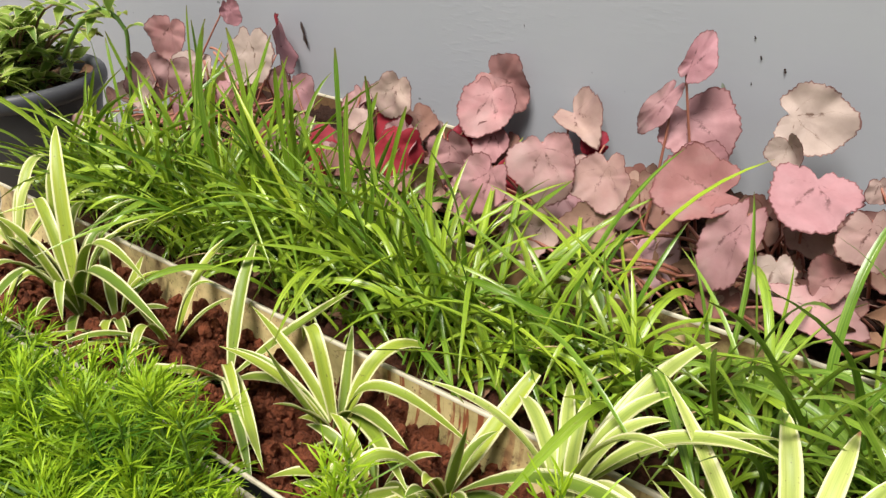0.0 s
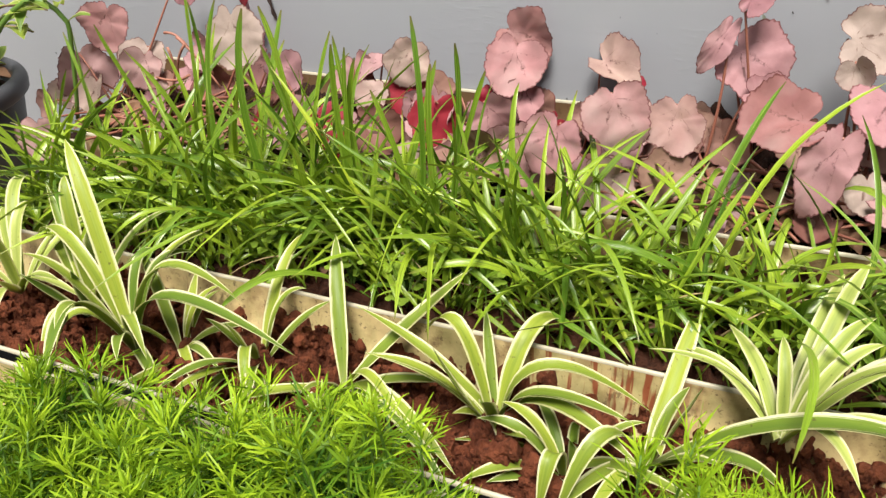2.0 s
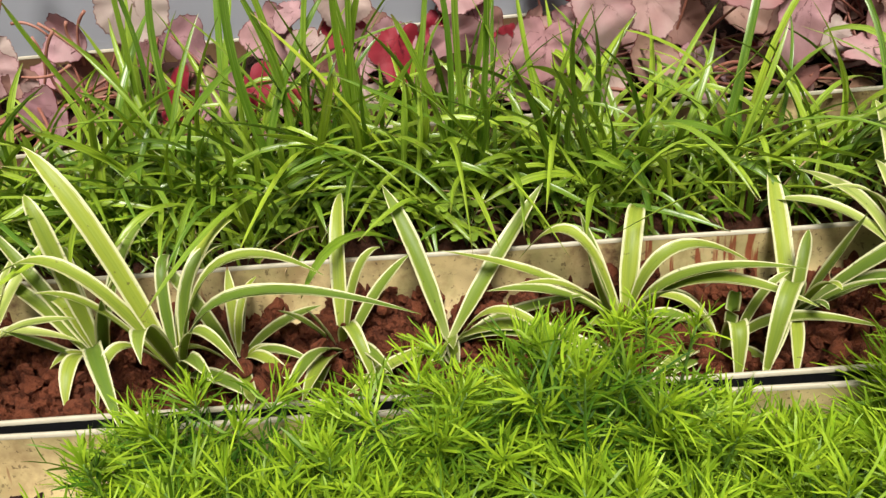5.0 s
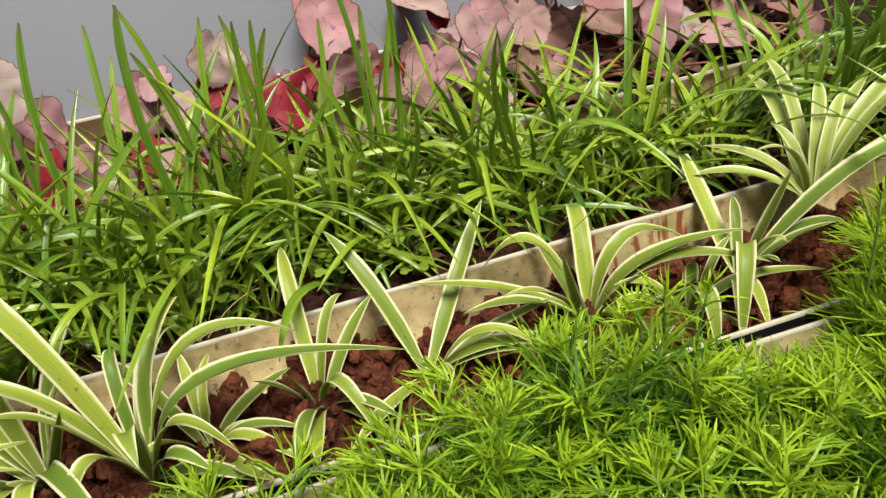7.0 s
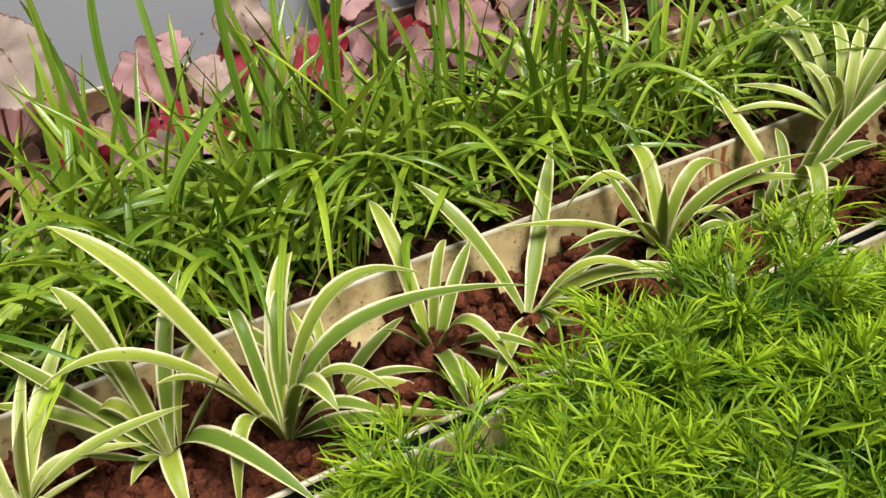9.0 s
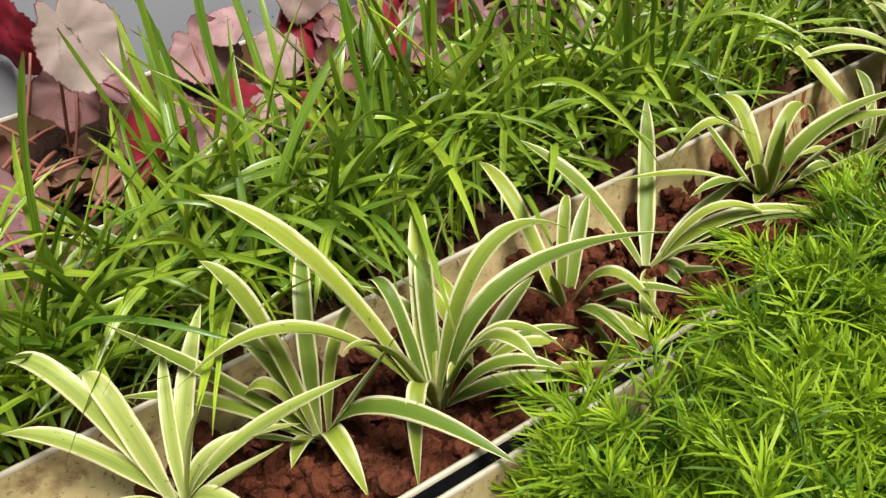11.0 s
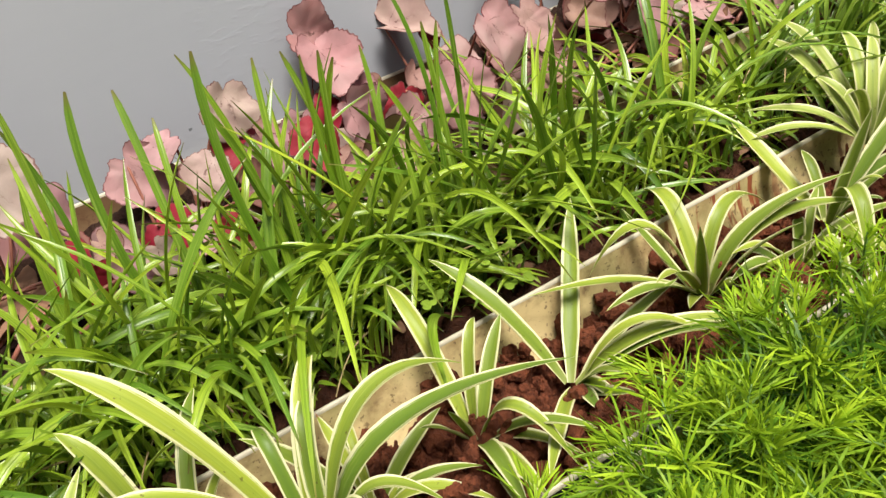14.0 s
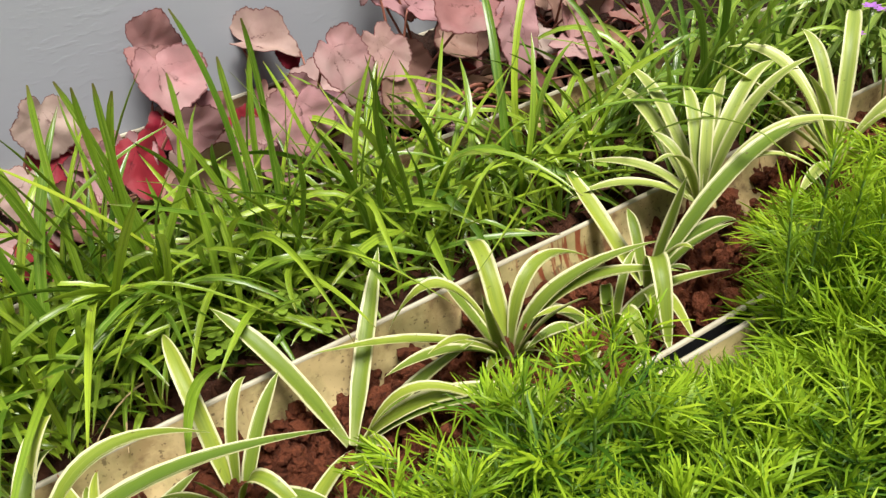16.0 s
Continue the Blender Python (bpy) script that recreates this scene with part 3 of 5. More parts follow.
spider_plant(-0.098, -0.073, -0.038, [
    (117, 0.123, 0.096, 0.46, 0.077, 18),
    (48, 0.147, 0.085, 0.54, 0.051, 18),
    (1, 0.126, 0.031, 0.45, 0.029, 16),
    (-86, 0.076, 0.03, 0.47, 0.004, 14),
    (-85, 0.078, 0.05, 0.45, 0.038, 13),
    (-32, 0.193, 0.003, 0.43, 0.07, 15),
    (-104, 0.056, 0.006, 0.45, 0.012, 14),
    (-83, 0.056, 0.0, 0.45, 0.02, 13),
    (-135, 0.122, 0.013, 0.47, 0.02, 15),
    (-30, 0.129, 0.001, 0.43, 0.099, 12),
    (-28, 0.179, 0.011, 0.39, 0.068, 18),
], "lime-green spider plant with cream edges in red soil")
spider_plant(0.063, -0.065, -0.040, [
    (74, 0.101, 0.054, 0.44, 0.097, -20),
    (153, 0.103, 0.038, 0.41, 0.148, 17),
    (-19, 0.141, 0.077, 0.16, 0.079, 22),
    (-23, 0.158, 0.047, 0.27, 0.096, 18),
    (19, 0.143, 0.007, 0.15, 0.126, 16),
    (-153, 0.112, 0.086, 0.42, 0.072, 14),
    (166, 0.169, 0.059, 0.31, 0.05, 15),
    (-172, 0.126, 0.054, 0.44, 0.058, 16),
    (117, 0.073, 0.075, 0.47, 0.026, 13),
    (-136, 0.059, 0.106, 0.51, 0.023, 14),
    (-153, 0.041, 0.006, 0.46, 0.016, 14),
    (-62, 0.05, 0.005, 0.46, 0.025, 13),
    (-54, 0.094, 0.062, 0.5, 0.021, 14),
    (-77, 0.089, 0.098, 0.44, 0.062, 14),
], "bushy spider plant with arching cream-edged leaves")
spider_plant(0.143, -0.103, -0.041, [
    (-13, 0.124, 0.025, 0.2, 0.053, 15),
    (178, 0.085, 0.027, 0.45, 0.05, 14),
    (-98, 0.063, -0.007, 0.51, 0.102, 17),
    (-146, 0.098, 0.006, 0.46, 0.033, 15),
    (174, 0.119, -0.022, 0.46, 0.02, 14),
    (55, 0.011, 0.043, 0.46, 0.061, 13),
    (-142, 0.074, 0.006, 0.45, 0.01, 14),
    (-65, 0.061, 0.006, 0.45, 0.021, 13),
], "low spider plant with sprawling cream-edged leaves")
spider_plant(0.206, -0.082, -0.022, [
    (83, 0.127, 0.053, 0.55, 0.027, -20),
    (-5, 0.242, 0.075, 0.52, 0.147, 22),
    (-122, 0.108, -0.021, 0.54, 0.131, 18),
    (-10, 0.102, 0.024, 0.65, 0.054, -20),
    (-18, 0.039, 0.097, 0.5, 0.041, 16),
    (-109, 0.1, 0.0, 0.45, 0.03, 13),
    (-122, 0.11, 0.0, 0.45, 0.03, 15),
    (-36, 0.077, 0.053, 0.48, 0.042, 14),
], "spider plant with broad green cream-edged leaves")
spider_plant(0.306, -0.051, 0.012, [
    (117, 0.122, 0.015, 0.33, 0.038, 15),
    (139, 0.13, -0.003, 0.45, 0.037, 17),
    (-157, 0.116, 0.091, 0.28, 0.081, 12),
    (78, 0.17, 0.054, 0.5, 0.07, 16),
    (72, 0.175, 0.07, 0.5, 0.09, 16),
    (55, 0.1, 0.07, 0.4, 0.09, 15),
    (38, 0.08, 0.068, 0.4, 0.08, 14),
    (-22, 0.1, 0.12, 0.35, 0.11, 17),
    (16, 0.15, 0.08, 0.4, 0.11, 17),
    (36, 0.17, 0.05, 0.4, 0.077, 14),
    (-30, 0.15, 0.05, 0.4, 0.1, 15),
    (-60, 0.1, 0.04, 0.45, 0.08, 14),
    (100, 0.06, 0.05, 0.4, 0.05, 13),
], "pale spider plant with a dense rosette of cream-edged leaves")
spider_plant(0.485, -0.070, -0.005, [
    (36, 0.169, 0.083, 0.35, 0.169, 18),
    (67, 0.097, 0.102, 0.41, 0.107, 16),
    (152, 0.144, 0.127, 0.43, 0.08, 17),
    (-157, 0.15, 0.03, 0.43, 0.03, 15),
    (-128, 0.108, 0.077, 0.48, 0.032, 15),
    (175, 0.105, 0.079, 0.48, 0.038, 14),
    (114, 0.121, 0.103, 0.43, 0.124, 18),
    (-171, 0.089, 0.121, 0.43, 0.086, 14),
    (78, 0.136, 0.0, 0.51, 0.05, 14),
    (-20, 0.14, 0.05, 0.4, 0.09, 15),
], "tall pale spider plant with cream-edged leaves")
for sx in (0.64, 0.78, 0.93, 1.1, 1.3):
    rng = random.Random(round(100 * sx))
    spider_plant(sx, -0.085, -0.02, [(36 * k + rng.uniform(-14, 14), rng.uniform(0.07, 0.16), rng.uniform(0.0, 0.15), 0.45, rng.uniform(0.08, 0.15), rng.uniform(13, 18)) for k in range(9)],
                 "cream-edged spider plant farther down the row")

ICO = bmesh.new()
bmesh.ops.create_icosphere(ICO, subdivisions=2, radius=1)
ICO_V, ICO_F = [v.co.copy() for v in ICO.verts], [tuple(v.index for v in f.verts) for f in ICO.faces]
ICO.free()


def clods(n, seed):
    """Loose crumbs of soil lying on the open bed."""
    rng = random.Random(seed)
    verts, faces = [], []
    for _ in range(n):
        x, y = rng.uniform(-0.69, 0.75), rng.uniform(-0.178, -0.012)
        r = rng.choice((0.0012, 0.0016, 0.0022, 0.003, 0.004, 0.006, 0.009)) * rng.uniform(0.7, 1.3)
        if r > 0.0035 and any((x - a) ** 2 + (y - b) ** 2 < 0.0006 for a, b in ROOTS):
            continue
        at = Vector((x, y, SPIDER_BED(x, y) + relief(x, y, 0.030) + r * 0.35))
        m = Euler([rng.uniform(0, 6) for _ in range(3)]).to_matrix() @ Matrix.Diagonal((r, r * rng.uniform(0.6, 1), r * rng.uniform(0.6, 1)))
        off = Vector((rng.uniform(0, 50), 0, 0))
        k = len(verts)
        verts += [at + m @ (v * (1 + 0.55 * noise.noise(v * 1.3 + off) + 0.25 * noise.noise(v * 3 + off))) for v in ICO_V]
        faces += [tuple(k + i for i in f) for f in ICO_F]
    me = bpy.data.meshes.new("soil_crumbs")
    me.from_pydata(verts, [], faces)
    me.materials.append(M_CRUMB)
    return tagged(new("soil_crumbs", me), "loose reddish crumbs of soil", "soil", kind="stuff")


clods(7500, 3)


# ---- strap-leaved grass clumps ----
def blade_shape(t):
    return min(1.0, 0.72 + 1.6 * t) * (1 - 0.88 * max(0.0, (t - 0.62) / 0.38) ** 2.3)


def blade_path(rng, az, length, upright, n=11):
    """An upright or an arching blade from the origin, leaning to one side."""
    d = Vector((math.cos(az), math.sin(az), 0))
    across = Vector((-d.y, d.x, 0)) * length
    if not upright and rng.random() < 0.32:
        reach, top = length * rng.uniform(0.25, 0.7), length * rng.uniform(0.5, 0.8)
        p1, p2 = d * reach * rng.uniform(0.1, 0.45) + Vector((0, 0, top * rng.uniform(0.6, 0.9))), d * reach + Vector((0, 0, top))
    elif upright:
        reach, top = length * rng.uniform(0.1, 0.55), length * rng.uniform(0.80, 0.95)
        p1, p2 = d * reach * rng.uniform(0.1, 0.5) + Vector((0, 0, top * 0.6)), d * reach + Vector((0, 0, top))
    else:
        reach = length * rng.uniform(0.55, 0.86)
        p1 = d * reach * rng.uniform(0.2, 0.6) + Vector((0, 0, length * rng.uniform(0.30, 0.72)))
        p2 = d * reach + Vector((0, 0, length * rng.uniform(-0.02, 0.36)))
    return bezier(Vector(), p1 + across * rng.uniform(-0.16, 0.16), p2 + across * rng.uniform(-0.20, 0.20), n)


def grass_clump(x, y, z, blades, tall, seed, label, standing=()):
    """A clump of strap leaves. Standing: long blades as (root x and y, tip, width in mm)."""
    ob = thing("grass_clump", label, "plant", "grassy clumps in the trough", (x, y, z))
    rng = random.Random(seed)
    for _ in range(blades):
        root = Vector((rng.gauss(0, 0.020), rng.gauss(0, 0.016), -0.012))
        upright = rng.random() < tall
        length = rng.uniform(0.17, 0.27) if upright else rng.choice((rng.uniform(0.09, 0.17), rng.uniform(0.16, 0.25), rng.uniform(0.22, 0.31)))
        az = rng.uniform(0, 2 * math.pi)
        for _ in range(7):
            path = [root + p for p in blade_path(rng, az, length, upright)]
            if not any((y + p.y < -0.003 and z + p.z < 0.03) or y + p.y > 0.43 or (x + p.x < -0.47 and y + p.y > 0.18) or x + p.x < -0.70 for p in path):
                break
            length *= 0.84
        bm = bmesh.new()
        strap(bm, path, rng.choice((rng.uniform(0.0042, 0.006), rng.uniform(0.006, 0.0092))), blade_shape, rng.uniform(0.3, 0.7), rng.uniform(-1.3, 1.3), across=1)
        part("blade", bm, M_GRASS_PALE if x > 0.33 else M_GRASS, ob)
    for bx, by, tip, wide in standing:
        p0, p2 = Vector((bx - x, by - y, -0.012)), Vector(tip) - ob.location
        p1 = p0 + (p2 - p0) * 0.55 + Vector((rng.uniform(-0.04, 0.04), rng.uniform(-0.035, 0.02), 0.02))
        bm = bmesh.new()
        strap(bm, bezier(p0, p1, p2, 16), wide * 0.8 / 1000, lambda t: min(1.0, 0.8 + t) * (1 - 0.25 * t) * (1 - 0.7 * max(0.0, (t - 0.85) / 0.15) ** 2.5), 0.4, rng.uniform(-0.4, 0.4), across=1, up=Vector((0.15, -0.55, 0.8)))
        part("blade", bm, M_GRASS_LONG, ob)
    return ob


GRASS = "lush green clump of arching strap leaves rooted in red soil"
STANDING = {
    (-0.43, 0.155): [(-0.428, 0.165, (-0.405, 0.172, 0.272), 9), (-0.424, 0.16, (-0.412, 0.18, 0.25), 8), (-0.40, 0.15, (-0.475, 0.09, 0.245), 7)],
    (-0.35, 0.125): [(-0.352, 0.12, (-0.356, 0.162, 0.262), 11), (-0.335, 0.12, (-0.319, 0.235, 0.231), 11), (-0.33, 0.115, (-0.30, 0.205, 0.205), 9)],
    (-0.26, 0.115): [(-0.250, 0.095, (-0.268, 0.094, 0.276), 12), (-0.262, 0.11, (-0.274, 0.13, 0.268), 10), (-0.255, 0.12, (-0.272, 0.12, 0.229), 10), (-0.24, 0.12, (-0.21, 0.165, 0.235), 9)],
    (-0.17, 0.135): [(-0.178, 0.13, (-0.183, 0.12, 0.237), 10), (-0.184, 0.135, (-0.167, 0.12, 0.235), 9), (-0.165, 0.13, (-0.192, 0.14, 0.239), 9), (-0.182, 0.125, (-0.156, 0.12, 0.225), 10), (-0.15, 0.13, (-0.10, 0.20, 0.20), 9)],
    (-0.07, 0.125): [(-0.065, 0.12, (-0.07, 0.12, 0.226), 10), (-0.075, 0.13, (-0.03, 0.17, 0.205), 9), (-0.085, 0.12, (-0.13, 0.10, 0.20), 9), (-0.10, 0.125, (-0.093, 0.13, 0.27), 9), (-0.07, 0.12, (-0.042, 0.12, 0.25), 9)],
    (-0.57, 0.09): [(-0.56, 0.12, (-0.50, 0.08, 0.24), 8), (-0.565, 0.14, (-0.62, 0.17, 0.20), 7)],
}
for gx, gy, count, tall in (
        (-0.62, 0.05, 26, 0.0), (-0.61, 0.085, 32, 0.0), (-0.57, 0.09, 44, 0.02), (-0.53, 0.075, 54, 0.0), (-0.49, 0.135, 54, 0.06), (-0.45, 0.085, 50, 0.02), (-0.43, 0.155, 42, 0.10),
        (-0.38, 0.095, 54, 0.03), (-0.35, 0.125, 50, 0.05), (-0.31, 0.16, 34, 0.06), (-0.30, 0.085, 46, 0.03), (-0.26, 0.115, 56, 0.07), (-0.22, 0.155, 36, 0.1),
        (-0.17, 0.135, 64, 0.14), (-0.13, 0.095, 56, 0.08), (-0.11, 0.16, 40, 0.12), (-0.07, 0.125, 56, 0.1), (0.0, 0.115, 40, 0.06), (0.05, 0.14, 44, 0.14),
        (0.075, 0.095, 54, 0.16), (0.13, 0.125, 26, 0.06), (0.19, 0.105, 40, 0.05), (0.24, 0.13, 30, 0.06), (0.30, 0.10, 40, 0.06), (0.36, 0.13, 34, 0.06),
        (0.42, 0.09, 38, 0.06), (0.48, 0.125, 34, 0.06), (0.55, 0.10, 48, 0.06), (0.63, 0.12, 50, 0.06)):
    grass_clump(gx, gy, -0.012, count, tall, round(1000 * (gx + 2 + gy)), GRASS, STANDING.get((gx, gy), ()))


def grass_tuft(x, y, blades, seed):
    """A young tuft of short blades by the rim of the trough."""
    ob = thing("grass_tuft", "short tuft of thin green blades by the rim", "plant", "young tufts by the rim", (x, y, -0.024))
    rng = random.Random(seed)
    for _ in range(blades):
        root = Vector((rng.gauss(0, 0.014), rng.gauss(0, 0.008), -0.008))
        az, length = rng.uniform(0, 2 * math.pi), rng.uniform(0.05, 0.17 if x < -0.22 else 0.12)
        for _ in range(7):
            path = [root + p for p in blade_path(rng, az, length, rng.random() < 0.15, 8)]
            if not any(y + p.y < 0.010 and p.z < 0.035 for p in path):
                break
            length *= 0.8
        bm = bmesh.new()
        strap(bm, path, rng.uniform(0.003, 0.0065), blade_shape, 0.4, rng.uniform(-1, 1), across=1)
        part("blade", bm, M_GRASS, ob)
    return ob


rng = random.Random(77)
for i in range(30):
    grass_tuft(-0.64 + 0.042 * i + rng.uniform(-0.012, 0.012), rng.uniform(0.036, 0.066), rng.choice((7, 11, 15, 19)), 700 + i)


def grass_mass(x, y, z, blades, seed):
    """A clump far down the row, its blades in one mesh."""
    ob = thing("grass_clump", "green clump of strap leaves farther down the row", "plant", "grassy clumps in the trough", (x, y, z))
    rng = random.Random(seed)
    bm = bmesh.new()
    for _ in range(blades):
        root = Vector((rng.gauss(0, 0.022), rng.gauss(0, 0.016), -0.01))
        strap(bm, [root + p for p in blade_path(rng, rng.uniform(0, 6.28), rng.uniform(0.12, 0.30), rng.random() < 0.2)], rng.uniform(0.006, 0.0105), blade_shape, 0.4, rng.uniform(-0.9, 0.9), across=1)
    tagged(part("foliage", bm, M_GRASS_MANY, ob), kind="stuff")


for i in range(14):
    grass_mass(0.72 + 0.08 * i, 0.07 + 0.06 * (i % 2), -0.012, 60, 90 + i)


# ---- feathery plants ----
def sliver(bm, uv, p, d, length, wide, bend, tone, kink):
    """One narrow pointed lobe, curving along bend, a little crooked and toothed."""
    nrm = bend.normalized()
    side = d.cross(nrm)
    side = side.normalized() if side.length > 1e-4 else d.cross(Vector((0, 0, 1))).normalized()
    rows = []
    for k, (t, w) in enumerate(((0.0, 0.6), (0.3, 1.0), (0.6, 0.95), (0.86, 0.7), (1.0, 0.2))):
        c = p + d * length * t + bend * (length * t * t) + side * (kink * length * math.sin(5.0 * t))
        rows.append((bm.verts.new(c - side * wide * w), bm.verts.new(c + side * wide * w * (0.7 if k == 2 else 1.0))))
    for (a, b), (c, e) in zip(rows, rows[1:]):
        f = bm.faces.new((a, b, e, c))
        f.smooth = True
        for l in f.loops:
            l[uv].uv = (0.5, tone)


def feather_plant(x, y, z, stems, seed, label, size=1.0, shoots=()):
    """A bushy plant: leafy stems, each leaf a narrow rib with one or two lobes. Shoots: (dx, dy, height) of tall stems."""
    ob = thing("feathery_plant", label, "plant", "feathery plants in the trough", (x, y, z))
    rng = random.Random(seed)
    leaf, stalk = bmesh.new(), bmesh.new()
    uv = leaf.loops.layers.uv.verify()
    def bent(d, how):
        b = Vector((rng.uniform(-1, 1), rng.uniform(-1, 1), rng.uniform(-1.1, 0.5)))
        return (b - d * b.dot(d)) * how
    grown = []
    for _ in range(stems):
        az = rng.uniform(0, 2 * math.pi)
        d = Vector((math.cos(az), math.sin(az), 0))
        grown.append((d, d * rng.uniform(0, 0.02), rng.uniform(0.0, 1.0) ** 0.6, rng.choice((rng.uniform(0.035, 0.08), rng.uniform(0.08, 0.15))) * size, 1.0))
    for dx, dy, h in shoots:
        az = rng.uniform(0, 2 * math.pi)
        grown.append((Vector((math.cos(az), math.sin(az), 0)), Vector((dx, dy, 0)), rng.uniform(0.05, 0.25), h, 0.75))
    # Base tone of the plant, lighter where x > 0.21.
    tone_lift = (0.34 if x > 0.21 else 0.12) + rng.uniform(-0.12, 0.12)
    erect, long = (0.55, 1.25) if x > 0.21 else (0.0, 1.0)
    for d, foot, lean, h, grade in grown:
        root = foot + Vector((0, 0, -0.01))
        tip = root + d * lean * 0.080 * size + Vector((0, 0, h * (1.1 - 0.45 * lean)))
        pts = bezier(root, root + d * lean * 0.025 + Vector((0, 0, h * 0.65)), tip, 8)
        tube(stalk, pts, 0.0015, 0.0009, 4)
        # Tone of the whole stem; tall shoots are brightened further.
        young = rng.uniform(-0.2, 0.32) + tone_lift + (0.35 if grade < 1 else 0.0)
        # Self-shadow painted by tone: crown leaflets bright and yellower, lower ones dark.
        crown, below = 20, (14 if grade == 1.0 else 34)
        for k in range(crown + below):
            if k < crown:
                share = k / crown
                f, spread = 1.0 - 0.16 * share, 0.12 + 0.75 * share + rng.uniform(-0.1, 0.2)
                ln = (0.018 + 0.026 * share ** 0.7) * rng.uniform(0.75, 1.25) * grade * long
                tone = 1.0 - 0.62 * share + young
            else:
                f, spread = rng.uniform(0.3, 0.86), rng.uniform(0.6, 1.1)
                ln = rng.uniform(0.026, 0.048) * grade * long
                tone = 0.4 * f * f - 0.1 + young * 0.6 + tone_lift * 0.5
            i = min(7, int(f * 8))
            p = pts[i].lerp(pts[min(8, i + 1)], f * 8 - i)
            axis = (pts[min(8, i + 1)] - pts[min(7, i)]).normalized()
            a = 2.4 * k + rng.uniform(-0.6, 0.6)
            out = Vector((math.cos(a), math.sin(a), rng.uniform(-0.15, 0.35)))
            rib = (axis * (1.25 + erect - 0.5 * spread) + out * spread * 1.25).normalized()
            sag = bent(rib, 0.34) - Vector((0, 0, rng.uniform(-0.1, 0.55) * spread))
            wide = rng.uniform(0.0007, 0.00125) * (0.85 if grade < 1 else 1.0)
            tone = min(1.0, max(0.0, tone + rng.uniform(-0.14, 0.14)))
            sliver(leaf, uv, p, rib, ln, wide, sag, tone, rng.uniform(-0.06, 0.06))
            cross = rib.cross(axis)
            cross = cross.normalized() if cross.length > 0.05 else out.normalized()
            for s in (-1, 1):
                if rng.random() < 0.38:
                    q = rng.uniform(0.3, 0.65)
                    at = p + rib * ln * q + sag * ln * q * q
                    dd = (rib + sag * q + cross * s * rng.uniform(0.3, 0.6)).normalized()
                    sliver(leaf, uv, at, dd, ln * rng.uniform(0.3, 0.5), wide * 0.85, bent(dd, 0.3), tone, rng.uniform(-0.08, 0.08))
    part("stem", stalk, M_STALK_GREEN, ob)
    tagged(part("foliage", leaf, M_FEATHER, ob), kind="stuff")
    return ob


def feather_row(spots, seed):
    for i, (x, y, size) in enumerate(spots):
        feather_plant(x, y, -0.05, round(38 * size), seed + i, "bushy bright green plant with thread-like leaflets", 0.88 * size)


for i, (fx, fy, shoots) in enumerate(((0.232, -0.227, ((0, 0, 0.205), (-0.014, 0.004, 0.165), (0.03, -0.006, 0.19), (0.045, 0, 0.15), (0.016, -0.01, 0.14))), (0.045, -0.224, ((0, 0, 0.165), (0.018, 0, 0.15), (-0.014, -0.004, 0.15))),
                                     (0.395, -0.222, ((0, 0, 0.24), (-0.022, 0, 0.18), (0.03, -0.004, 0.19))), (0.47, -0.222, ((0, 0, 0.19), (0.025, 0, 0.17))))):
    feather_plant(fx, fy, -0.05, 0, 420 + i, "tall upright green shoots with thread-like leaflets", 1.0, shoots)
feather_row([(-0.325, -0.275, 0.85), (-0.265, -0.245, 0.9), (-0.19, -0.30, 0.85), (-0.125, -0.255, 1.0), (-0.06, -0.245, 1.15), (0.005, -0.245, 1.15), (0.07, -0.285, 0.85),
             (0.125, -0.27, 0.7), (0.135, -0.31, 0.75), (0.20, -0.325, 0.72), (0.25, -0.262, 0.95), (0.295, -0.245, 1.15), (0.335, -0.25, 1.2), (0.39, -0.24, 1.25), (0.45, -0.235, 1.25), (0.52, -0.24, 1.2)], 300)
feather_row([(-0.30 + 0.075 * i, -0.345 + 0.012 * math.sin(4 * i), 0.95 + 0.12 * math.sin(2.1 * i)) for i in range(13)], 340)
feather_row([(0.60 + 0.10 * i, -0.27 + 0.03 * math.sin(3 * i), 1.2) for i in range(9)], 370)


